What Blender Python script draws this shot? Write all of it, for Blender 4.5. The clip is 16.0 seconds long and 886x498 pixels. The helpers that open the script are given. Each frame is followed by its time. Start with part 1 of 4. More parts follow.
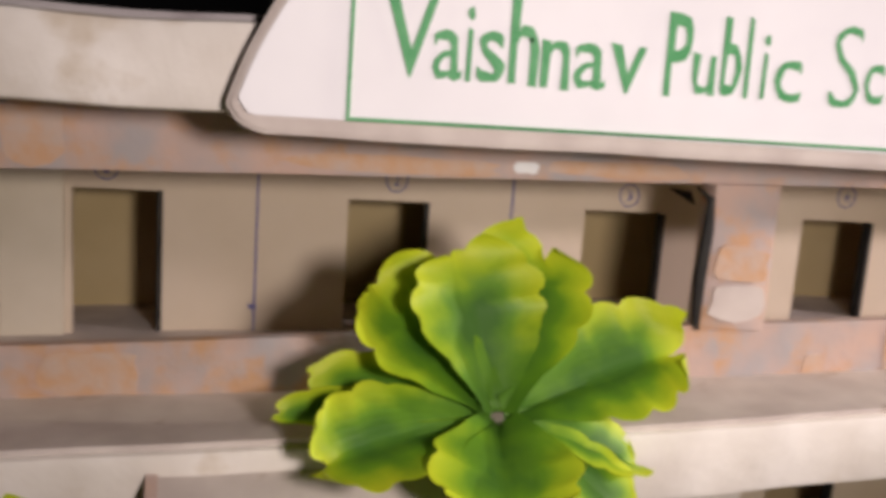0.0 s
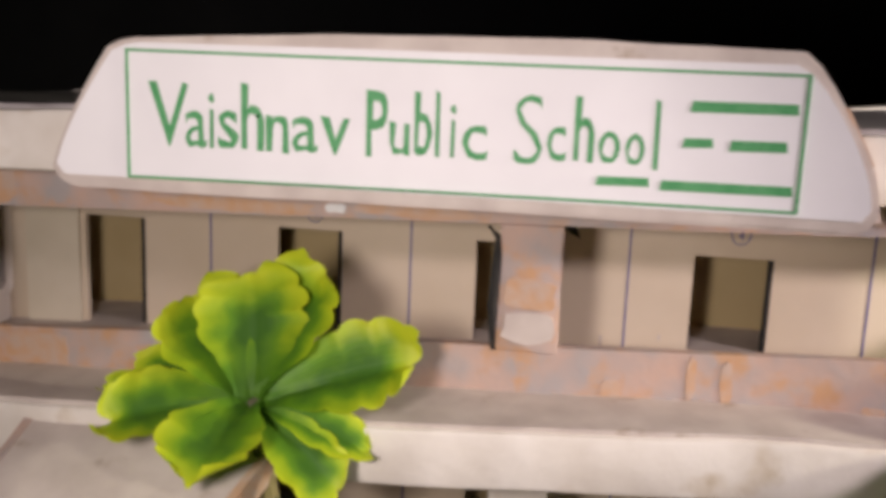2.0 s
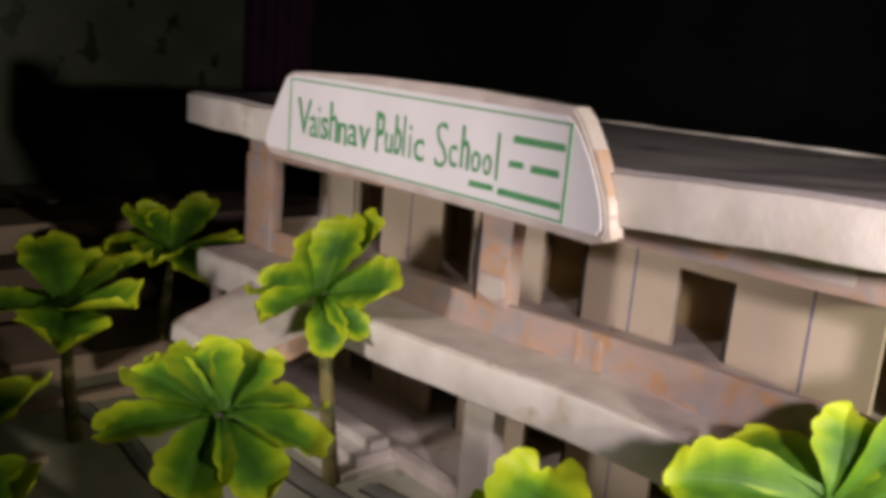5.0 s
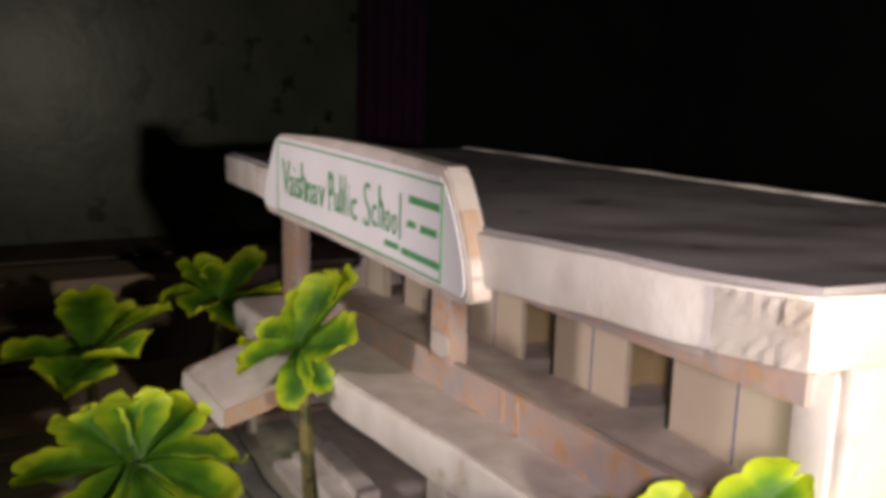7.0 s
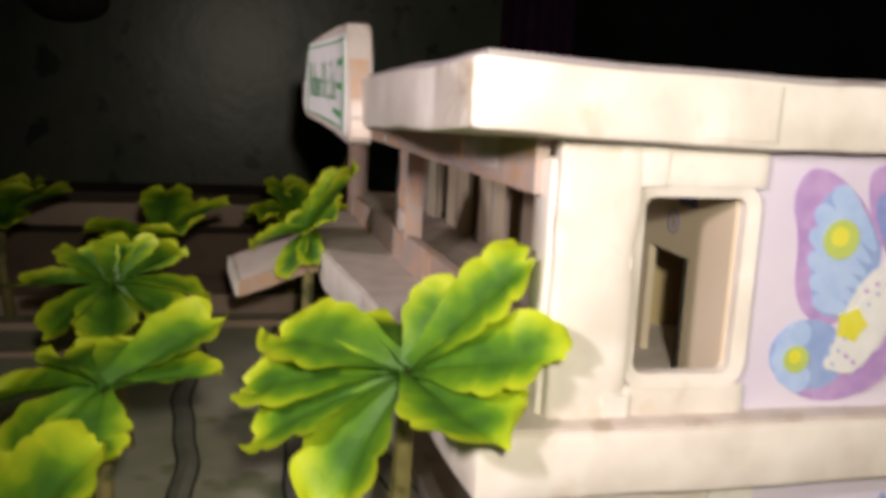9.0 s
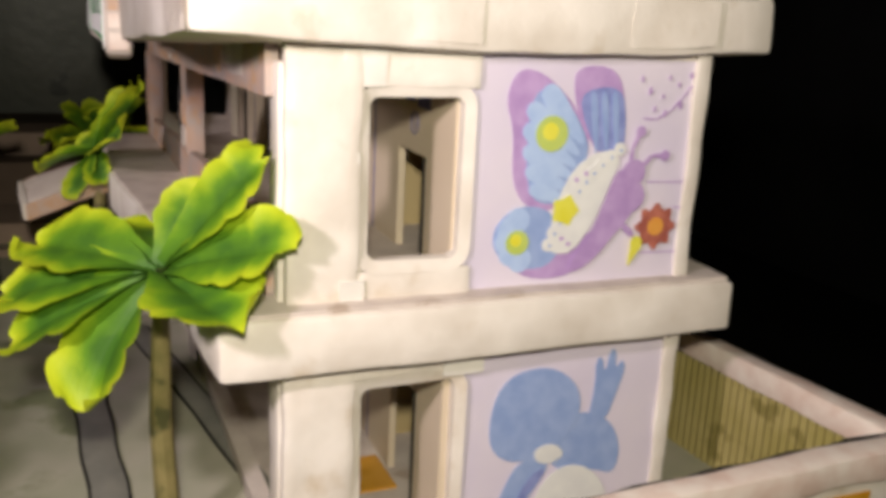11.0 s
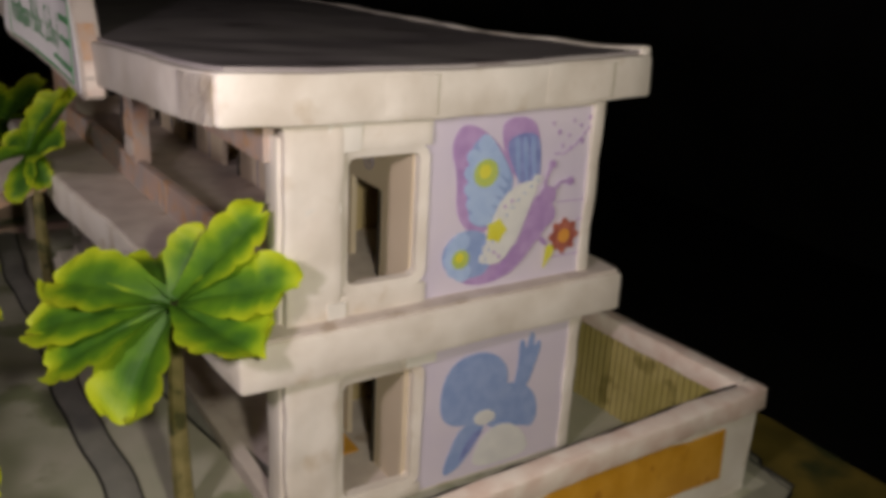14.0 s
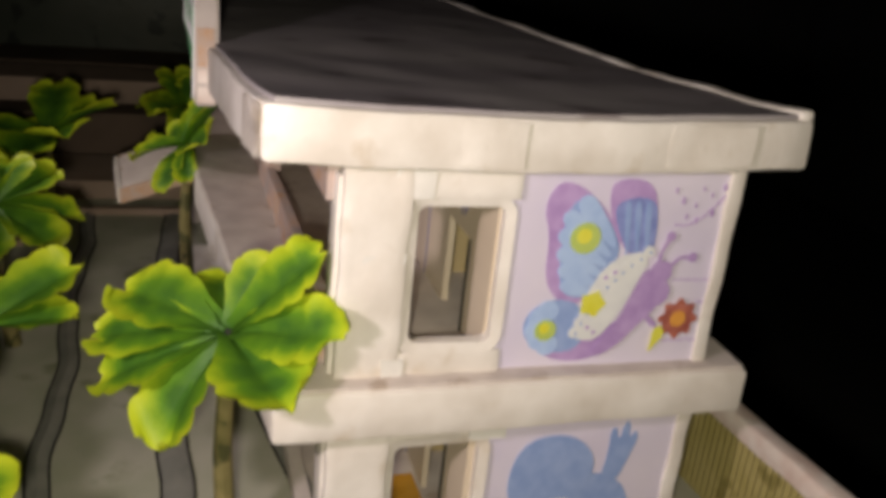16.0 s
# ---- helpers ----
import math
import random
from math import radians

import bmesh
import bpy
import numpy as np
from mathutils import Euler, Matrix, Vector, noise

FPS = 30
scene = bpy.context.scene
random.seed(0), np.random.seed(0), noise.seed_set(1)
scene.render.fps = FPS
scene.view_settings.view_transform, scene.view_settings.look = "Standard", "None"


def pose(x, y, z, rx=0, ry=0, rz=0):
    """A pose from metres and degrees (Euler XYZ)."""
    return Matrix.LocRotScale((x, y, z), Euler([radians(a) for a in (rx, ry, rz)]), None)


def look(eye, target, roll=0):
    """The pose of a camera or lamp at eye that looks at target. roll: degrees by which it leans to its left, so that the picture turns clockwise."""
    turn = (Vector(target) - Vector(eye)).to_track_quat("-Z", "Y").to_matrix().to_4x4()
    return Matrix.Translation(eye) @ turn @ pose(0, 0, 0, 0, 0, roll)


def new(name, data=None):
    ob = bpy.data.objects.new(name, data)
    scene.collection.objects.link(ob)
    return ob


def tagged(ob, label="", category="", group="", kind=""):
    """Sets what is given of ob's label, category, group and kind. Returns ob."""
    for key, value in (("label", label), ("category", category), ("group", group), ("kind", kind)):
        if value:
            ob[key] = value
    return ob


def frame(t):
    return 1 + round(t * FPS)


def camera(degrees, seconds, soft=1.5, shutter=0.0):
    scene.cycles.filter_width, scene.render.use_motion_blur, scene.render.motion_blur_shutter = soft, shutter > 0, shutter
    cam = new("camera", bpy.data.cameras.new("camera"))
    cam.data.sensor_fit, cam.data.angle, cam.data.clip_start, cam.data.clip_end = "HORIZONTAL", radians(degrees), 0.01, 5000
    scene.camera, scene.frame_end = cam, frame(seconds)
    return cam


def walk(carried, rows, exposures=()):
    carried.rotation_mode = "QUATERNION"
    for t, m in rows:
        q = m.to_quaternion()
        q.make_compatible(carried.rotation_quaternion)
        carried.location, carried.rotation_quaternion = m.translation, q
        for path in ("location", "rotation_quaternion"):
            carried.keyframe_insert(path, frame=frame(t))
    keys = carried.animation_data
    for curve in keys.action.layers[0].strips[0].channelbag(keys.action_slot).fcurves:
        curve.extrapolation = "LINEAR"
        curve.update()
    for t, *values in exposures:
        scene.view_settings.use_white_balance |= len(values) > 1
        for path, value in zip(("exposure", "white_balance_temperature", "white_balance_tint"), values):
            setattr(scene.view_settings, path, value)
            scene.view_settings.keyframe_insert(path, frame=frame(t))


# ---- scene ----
cam = camera(52.1, 16.0, soft=4.6, shutter=0.5)
PATH = [
    (0, (-0.028, -0.285, 0.256), (0.385, 1.642, -0.089), 4.1),
    (0.5, (-0.009, -0.29, 0.254), (0.222, 1.668, -0.082), 3.1),
    (1, (0.034, -0.313, 0.278), (0.248, 1.647, -0.056), 3.8),
    (1.5, (0.13, -0.341, 0.287), (0.034, 1.624, -0.074), 1.6),
    (2, (0.198, -0.369, 0.292), (-0.101, 1.574, -0.073), 2.4),
    (2.5, (0.266, -0.39, 0.302), (-0.288, 1.494, -0.077), 2.8),
    (3, (0.319, -0.404, 0.321), (-0.364, 1.448, -0.001), 4.1),
    (3.5, (0.399, -0.508, 0.36), (-0.496, 1.25, 0.031), 2.0),
    (4, (0.498, -0.457, 0.347), (-0.684, 1.11, -0.033), 2.7),
    (6.5, (0.659, -0.271, 0.336), (-0.966, 0.819, -0.076), 3.1),
    (7, (0.699, -0.222, 0.36), (-1.029, 0.707, -0.032), 1.6),
    (7.5, (0.718, -0.208, 0.351), (-1.085, 0.53, -0.103), 2.7),
    (8, (0.781, -0.158, 0.347), (-1.086, 0.405, -0.098), 2.7),
    (8.5, (0.821, -0.087, 0.333), (-1.062, 0.431, -0.102), 2.2),
    (9, (0.827, -0.058, 0.28), (-1.088, 0.383, -0.092), 2.8),
    (9.5, (0.86, -0.026, 0.267), (-1.042, 0.46, -0.113), 2.7),
    (10, (0.857, -0.004, 0.266), (-1.011, 0.584, -0.143), 2.9),
    (12.5, (0.909, -0.046, 0.299), (-0.786, 0.82, -0.314), 3.1),
    (13, (0.911, -0.044, 0.313), (-0.752, 0.861, -0.33), 3.0),
    (13.5, (0.931, -0.096, 0.349), (-0.653, 0.908, -0.347), 2.1),
    (14, (0.923, -0.111, 0.363), (-0.658, 0.905, -0.321), 3.2),
    (14.5, (0.914, -0.075, 0.342), (-0.71, 0.86, -0.357), 3.0),
    (15, (0.963, -0.001, 0.329), (-0.798, 0.612, -0.394), 1.5),
    (15.5, (0.93, -0.034, 0.35), (-0.829, 0.583, -0.374), 4.7),
    (16, (0.895, -0.013, 0.378), (-0.882, 0.563, -0.337), 6.2),
]
# the camera's automatic exposure, in stops
EXPOSURES = [(0.0, 0.10), (1.0, 0.05), (1.5, 0.10), (2.0, -0.06), (2.5, 0.08), (3.2, 0.0), (3.6, -0.48), (4.2, -0.45), (6.5, -0.45), (8.0, -0.86), (8.6, -0.76), (9.5, -0.76),
             (10.2, -0.71), (12.5, -0.96), (13.0, -1.04), (13.6, -1.52), (14.2, -1.60), (14.7, -1.25), (15.2, -1.23), (16.0, -1.17)]
walk(cam, [(t, look(eye, target, roll)) for t, eye, target, roll in PATH], EXPOSURES)

# ---- light: a dark room, a small torch held beside the lens at its three main stands ----
world = bpy.data.worlds.new("night")
scene.world = world
world.use_nodes = True
world.node_tree.nodes["Background"].inputs[0].default_value = (0.55, 0.6, 0.7, 1)
world.node_tree.nodes["Background"].inputs[1].default_value = 0.004


def torch(name, place, target, watts, cone, tint, radius=0.008):
    data = bpy.data.lights.new(name, "SPOT")
    data.energy, data.shadow_soft_size, data.color = watts, radius, tint
    data.spot_size, data.spot_blend = radians(cone), 0.7
    ob = new(name, data)
    ob.matrix_basis = look(place, target)
    return ob


torch("torch_front", (0.095, -0.360, 0.285), (0.055, 0.10, 0.215), 5.2, 82, (1.0, 0.87, 0.84), 0.028)
torch("torch_corner", (0.718, -0.208, 0.352), (0.48, 0.09, 0.20), 9.8, 84, (1.0, 0.845, 0.90), 0.018)
torch("torch_end", (0.912, -0.034, 0.355), (0.44, 0.18, 0.17), 16.0, 98, (1.0, 0.92, 0.745), 0.014)


# ---- materials ----
def rgb(c):
    return (c[0], c[1], c[2], 1.0)


def paint(name, a, b, rough=0.8, scale=60.0, fine=900.0, bump=0.25, dist=0.0006, stain=None, stain_scale=25.0, stain_at=0.6, stain_soft=0.07, metal=0.0, spec=0.3):
    """Base colour between a and b in cloudy patches, fine grain in the relief, stains in a third colour."""
    m = bpy.data.materials.new(name)
    m.use_nodes = True
    nt = m.node_tree
    n, l = nt.nodes, nt.links
    bs = n["Principled BSDF"]
    tc = n.new("ShaderNodeTexCoord")
    n1 = n.new("ShaderNodeTexNoise")
    n1.inputs["Scale"].default_value, n1.inputs["Detail"].default_value = scale, 6
    l.new(tc.outputs["Object"], n1.inputs["Vector"])
    r1 = n.new("ShaderNodeValToRGB")
    r1.color_ramp.elements[0].position, r1.color_ramp.elements[1].position = 0.35, 0.65
    r1.color_ramp.elements[0].color, r1.color_ramp.elements[1].color = rgb(a), rgb(b)
    l.new(n1.outputs["Fac"], r1.inputs["Fac"])
    col = r1.outputs["Color"]
    if stain:
        n3 = n.new("ShaderNodeTexNoise")
        n3.inputs["Scale"].default_value, n3.inputs["Detail"].default_value = stain_scale, 5
        l.new(tc.outputs["Object"], n3.inputs["Vector"])
        r3 = n.new("ShaderNodeValToRGB")
        r3.color_ramp.elements[0].position, r3.color_ramp.elements[1].position = stain_at, stain_at + stain_soft
        l.new(n3.outputs["Fac"], r3.inputs["Fac"])
        mx = n.new("ShaderNodeMix")
        mx.data_type = "RGBA"
        l.new(r3.outputs["Color"], mx.inputs["Factor"])
        l.new(col, mx.inputs[6])
        mx.inputs[7].default_value = rgb(stain)
        col = mx.outputs[2]
    l.new(col, bs.inputs["Base Color"])
    n2 = n.new("ShaderNodeTexNoise")
    n2.inputs["Scale"].default_value, n2.inputs["Detail"].default_value = fine, 3
    l.new(tc.outputs["Object"], n2.inputs["Vector"])
    add = n.new("ShaderNodeMath")
    add.operation = "MULTIPLY_ADD"
    l.new(n2.outputs["Fac"], add.inputs[0])
    add.inputs[1].default_value = 0.10
    l.new(n1.outputs["Fac"], add.inputs[2])
    bp = n.new("ShaderNodeBump")
    bp.inputs["Strength"].default_value, bp.inputs["Distance"].default_value = bump, dist
    l.new(add.outputs[0], bp.inputs["Height"])
    l.new(bp.outputs["Normal"], bs.inputs["Normal"])
    bs.inputs["Roughness"].default_value, bs.inputs["Metallic"].default_value = rough, metal
    bs.inputs["Specular IOR Level"].default_value = spec
    return m


WHITE = paint("white_paper", (0.67, 0.61, 0.54), (0.82, 0.77, 0.71), 0.5, 26, 420, 0.5, 0.003, (0.58, 0.49, 0.38), 34, 0.60, 0.14)
SIGNPAPER = paint("sign_paper", (0.80, 0.78, 0.80), (0.85, 0.83, 0.85), 0.6, 20, 600, 0.2, 0.0008)
PINK = paint("pink_board", (0.54, 0.38, 0.31), (0.40, 0.36, 0.35), 0.7, 44, 700, 0.6, 0.002, (0.55, 0.33, 0.19), 62, 0.52, 0.16)
GREYBOARD = paint("grey_paper", (0.52, 0.45, 0.41), (0.62, 0.55, 0.50), 0.75, 50, 700, 0.4, 0.001, (0.42, 0.34, 0.28), 40, 0.62)
TAN = paint("tan_card", (0.60, 0.50, 0.37), (0.66, 0.56, 0.43), 0.8, 15, 1200, 0.2, 0.0004)
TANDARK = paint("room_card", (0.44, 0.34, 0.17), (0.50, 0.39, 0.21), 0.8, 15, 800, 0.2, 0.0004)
ROOF = paint("roof_paper", (0.29, 0.26, 0.27), (0.37, 0.34, 0.335), 0.75, 12, 300, 0.5, 0.0015, (0.22, 0.19, 0.19), 18, 0.6)
GROUND = paint("site_cloth", (0.37, 0.37, 0.28), (0.44, 0.42, 0.34), 0.85, 25, 900, 0.5, 0.001, (0.22, 0.24, 0.14), 12, 0.58)
STRIP = paint("grey_tape", (0.20, 0.20, 0.18), (0.27, 0.26, 0.23), 0.5, 40, 300, 0.6, 0.002)
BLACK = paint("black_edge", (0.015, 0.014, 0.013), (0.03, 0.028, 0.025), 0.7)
GREEN = paint("green_marker", (0.07, 0.30, 0.11), (0.11, 0.36, 0.15), 0.6, 200)
BLUEINK = paint("blue_ink", (0.10, 0.10, 0.28), (0.16, 0.15, 0.34), 0.6, 200)
ORANGE = paint("brown_tape", (0.56, 0.27, 0.02), (0.66, 0.34, 0.04), 0.25, 60, 400, 0.4, 0.001, (0.45, 0.20, 0.02), 50, 0.62, spec=0.5)
OLIVE = paint("olive_card", (0.28, 0.235, 0.075), (0.36, 0.30, 0.12), 0.7, 30, 600, 0.3, 0.0006, (0.20, 0.165, 0.05), 45, 0.56)
WALLP = paint("old_plaster", (0.045, 0.055, 0.040), (0.075, 0.078, 0.058), 0.34, 9, 60, 0.3, 0.005, (0.012, 0.016, 0.009), 17, 0.60, 0.05, spec=0.36)
WOOD = paint("dark_wood", (0.10, 0.07, 0.05), (0.16, 0.11, 0.08), 0.7, 12, 100, 0.4, 0.002)
WOODPINK = paint("pale_wood", (0.36, 0.26, 0.20), (0.44, 0.32, 0.26), 0.7, 15, 120, 0.4, 0.002)
PURPLE = paint("purple_cloth", (0.028, 0.007, 0.027), (0.042, 0.011, 0.038), 0.9, 20, 200)
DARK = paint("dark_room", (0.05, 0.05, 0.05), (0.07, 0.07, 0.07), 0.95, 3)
STEM = paint("stem_plastic", (0.16, 0.14, 0.05), (0.24, 0.20, 0.08), 0.6, 80, 400, 0.6, 0.002, (0.08, 0.08, 0.03), 60, 0.55)
LILAC = paint("lilac_print", (0.66, 0.60, 0.74), (0.72, 0.66, 0.76), 0.4, 20, 500, 0.15)
P_PURPLE = paint("print_purple", (0.42, 0.27, 0.54), (0.51, 0.35, 0.62), 0.4, 120)
P_BLUE = paint("print_blue", (0.26, 0.36, 0.64), (0.33, 0.43, 0.70), 0.4, 110)
P_LBLUE = paint("print_light_blue", (0.37, 0.50, 0.78), (0.45, 0.58, 0.83), 0.4, 110)
P_DBLUE = paint("print_dark_blue", (0.20, 0.24, 0.52), (0.29, 0.34, 0.64), 0.4, 130)
P_LIGHT = paint("print_white", (0.70, 0.70, 0.70), (0.78, 0.78, 0.76), 0.4, 80)
P_YELLOW = paint("print_yellow", (0.70, 0.66, 0.05), (0.75, 0.72, 0.10), 0.4, 80)
P_LIME = paint("print_lime", (0.45, 0.55, 0.12), (0.50, 0.60, 0.16), 0.4, 80)
P_RED = paint("print_red", (0.32, 0.09, 0.07), (0.50, 0.17, 0.12), 0.4, 150)
P_ORANGE = paint("print_orange", (0.70, 0.30, 0.05), (0.74, 0.36, 0.08), 0.4, 80)


def leaf_material():
    """Dark green along the middle, yellow-lime towards the rim, by the leaf's own coordinates."""
    m = bpy.data.materials.new("plastic_leaf")
    m.use_nodes = True
    n, l = m.node_tree.nodes, m.node_tree.links
    bs = n["Principled BSDF"]
    uv = n.new("ShaderNodeUVMap")
    sep = n.new("ShaderNodeSeparateXYZ")
    l.new(uv.outputs["UV"], sep.inputs[0])
    tc = n.new("ShaderNodeTexCoord")
    no = n.new("ShaderNodeTexNoise")
    no.inputs["Scale"].default_value, no.inputs["Detail"].default_value = 70, 5
    l.new(tc.outputs["Object"], no.inputs["Vector"])
    ma = n.new("ShaderNodeMath")
    ma.operation = "MULTIPLY_ADD"
    l.new(no.outputs["Fac"], ma.inputs[0])
    ma.inputs[1].default_value = 0.5
    l.new(sep.outputs["X"], ma.inputs[2])
    ra = n.new("ShaderNodeValToRGB")
    e = ra.color_ramp.elements
    e[0].position, e[0].color = 0.30, (0.060, 0.165, 0.018, 1)
    e[1].position, e[1].color = 0.98, (0.55, 0.64, 0.024, 1)
    mid = e.new(0.52)
    mid.color = (0.13, 0.29, 0.016, 1)
    top = e.new(0.72)
    top.color = (0.34, 0.49, 0.018, 1)
    l.new(ma.outputs[0], ra.inputs["Fac"])
    l.new(ra.outputs["Color"], bs.inputs["Base Color"])
    bs.inputs["Roughness"].default_value = 0.5
    bs.inputs["Specular IOR Level"].default_value = 0.3
    wv = n.new("ShaderNodeTexWave")
    wv.wave_type, wv.bands_direction = "BANDS", "Y"
    wv.inputs["Scale"].default_value, wv.inputs["Distortion"].default_value = 5, 2.0
    l.new(uv.outputs["UV"], wv.inputs["Vector"])
    bp = n.new("ShaderNodeBump")
    bp.inputs["Strength"].default_value, bp.inputs["Distance"].default_value = 0.07, 0.0008
    l.new(wv.outputs["Fac"], bp.inputs["Height"])
    l.new(bp.outputs["Normal"], bs.inputs["Normal"])
    tr = n.new("ShaderNodeBsdfTranslucent")
    l.new(ra.outputs["Color"], tr.inputs["Color"])
    mx = n.new("ShaderNodeMixShader")
    mx.inputs[0].default_value = 0.25
    l.new(bs.outputs[0], mx.inputs[1])
    l.new(tr.outputs[0], mx.inputs[2])
    l.new(mx.outputs[0], n["Material Output"].inputs[0])
    return m


LEAF = leaf_material()


# ---- builders ----
def empty(name, label, category, group="", kind="", at=(0, 0, 0)):
    ob = new(name)
    ob.location = at
    ob.empty_display_size = 0.02
    return tagged(ob, label, category, group, kind)


def part(name, bm, material, parent=None, label="", smooth=False):
    me = bpy.data.meshes.new(name)
    bm.to_mesh(me)
    bm.free()
    me.materials.append(material)
    if smooth:
        me.shade_smooth()
        me.set_sharp_from_angle(angle=radians(38))
    ob = new(name, me)
    if parent:
        ob.parent = parent
        ob.matrix_parent_inverse = Matrix.Translation(-parent.matrix_basis.translation)
    if label:
        ob["label"] = label
    return ob


def corners(p, bm=None, bevel=0.0):
    """A box from eight corners: four below, four above, each round anticlockwise."""
    bm = bm or bmesh.new()
    v = [bm.verts.new(c) for c in p]
    faces = [bm.faces.new([v[i] for i in f]) for f in ((3, 2, 1, 0), (4, 5, 6, 7), (0, 1, 5, 4), (1, 2, 6, 5), (2, 3, 7, 6), (3, 0, 4, 7))]
    if bevel:
        bmesh.ops.bevel(bm, geom=list({e for f in faces for e in f.edges}), offset=bevel, segments=2, affect="EDGES", profile=0.5)
    return bm


def box(x0, x1, y0, y1, z0, z1, bm=None, bevel=0.0):
    return corners([(x0, y0, z0), (x1, y0, z0), (x1, y1, z0), (x0, y1, z0), (x0, y0, z1), (x1, y0, z1), (x1, y1, z1), (x0, y1, z1)], bm, bevel)


def crumple(bm, size=0.0012, scale=18.0, cut=0.02):
    """Cuts long edges and pushes the surface about, as glued paper over card."""
    for _ in range(5):
        long_edges = [e for e in bm.edges if e.calc_length() > cut]
        if not long_edges:
            break
        bmesh.ops.subdivide_edges(bm, edges=long_edges, cuts=1, use_grid_fill=True)
    for v in bm.verts:
        v.co += noise.noise_vector(v.co * scale) * size
    return bm


def sheet(points, to3d, depth, bm=None):
    """A flat outline given a depth along the third axis."""
    bm = bm or bmesh.new()
    a = [bm.verts.new(to3d(u, v, 0)) for u, v in points]
    b = [bm.verts.new(to3d(u, v, depth)) for u, v in points]
    bm.faces.new(a)
    bm.faces.new(b[::-1])
    for i in range(len(a)):
        j = (i + 1) % len(a)
        bm.faces.new((a[j], a[i], b[i], b[j]))
    bmesh.ops.recalc_face_normals(bm, faces=bm.faces)
    return bm


def panel(u0, u1, v0, v1, holes, to3d, depth, bm=None, radius=0.0):
    """A wall with square openings through it: strips between them."""
    bm = bm or bmesh.new()
    us = sorted({u0, u1, *[h[0] for h in holes], *[h[1] for h in holes]})
    vs = sorted({v0, v1, *[h[2] for h in holes], *[h[3] for h in holes]})
    grid = {}

    def vert(u, v, d):
        key = (u, v, d)
        if key not in grid:
            grid[key] = bm.verts.new(to3d(u, v, d))
        return grid[key]

    def solid(i, j):
        if not (0 <= i < len(us) - 1 and 0 <= j < len(vs) - 1):
            return False
        cu, cv = (us[i] + us[i + 1]) / 2, (vs[j] + vs[j + 1]) / 2
        return not any(h[0] < cu < h[1] and h[2] < cv < h[3] for h in holes)

    for i in range(len(us) - 1):
        for j in range(len(vs) - 1):
            if not solid(i, j):
                continue
            a, b, c, d = us[i], us[i + 1], vs[j], vs[j + 1]
            bm.faces.new([vert(a, c, 0), vert(b, c, 0), vert(b, d, 0), vert(a, d, 0)])
            bm.faces.new([vert(a, d, depth), vert(b, d, depth), vert(b, c, depth), vert(a, c, depth)])
            for (p, q), free in ((((a, c), (b, c)), not solid(i, j - 1)), (((b, c), (b, d)), not solid(i + 1, j)),
                                 (((b, d), (a, d)), not solid(i, j + 1)), (((a, d), (a, c)), not solid(i - 1, j))):
                if free:
                    bm.faces.new([vert(*p, 0), vert(*p, depth), vert(*q, depth), vert(*q, 0)])
    bmesh.ops.recalc_face_normals(bm, faces=bm.faces)
    return bm


def tube(points, radii, bm=None, sides=8):
    bm = bm or bmesh.new()
    rings = []
    for i, p in enumerate(points):
        p = Vector(p)
        d = (Vector(points[min(i + 1, len(points) - 1)]) - Vector(points[max(i - 1, 0)])).normalized()
        u = d.orthogonal().normalized()
        w = d.cross(u)
        rings.append([bm.verts.new(p + radii[i] * (math.cos(a) * u + math.sin(a) * w)) for a in [2 * math.pi * k / sides for k in range(sides)]])
    for a, b in zip(rings, rings[1:]):
        for k in range(sides):
            bm.faces.new((a[k], a[(k + 1) % sides], b[(k + 1) % sides], b[k]))
    bm.faces.new(rings[0][::-1])
    bm.faces.new(rings[-1])
    bmesh.ops.recalc_face_normals(bm, faces=bm.faces)
    return bm


# ---- plan of the model, in metres ----
LEFT, RIGHT = -0.168, 0.484         # outer faces of the end walls
FRONT, INNER, BACK = 0.061, 0.150, 0.287
SLAB0, SLAB1 = 0.111, 0.139         # the middle floor
SOFFIT, ROOFTOP = 0.262, 0.290


# front edges, slightly askew to the walls
ROOF_FRONT = [(-0.195, 0.010), (0.30, 0.010), (0.42, 0.017), (0.504, 0.026)]
SLAB_FRONT = [(-0.163, 0.008), (0.13, 0.008), (0.32, 0.020), (0.500, 0.035)]
# how far the hand-made plates sink or bulge along their length
SLAB_BOW = ((-0.165, 0.10, 0.30, 0.50), (-0.011, -0.002, 0.006, 0.0))
ROOF_BOW = ((-0.195, -0.05, 0.315, 0.46, 0.505), (-0.0195, -0.018, -0.012, -0.004, 0.0))


DOORS = [(-0.109, -0.069), (0.017, 0.057), (0.138, 0.182), (0.262, 0.305), (0.400, 0.442)]
LINES = [-0.026, 0.099, 0.226, 0.357]

PINKWHITE = paint("pinkish_paper", (0.62, 0.48, 0.42), (0.74, 0.66, 0.60), 0.65, 60, 500, 0.5, 0.0012)
P_CREAM = paint("cream_card", (0.62, 0.55, 0.42), (0.68, 0.61, 0.48), 0.75, 25)
ORANGEPINK = paint("orange_pink_paper", (0.56, 0.34, 0.20), (0.52, 0.40, 0.33), 0.7, 120, 500, 0.5, 0.0012)

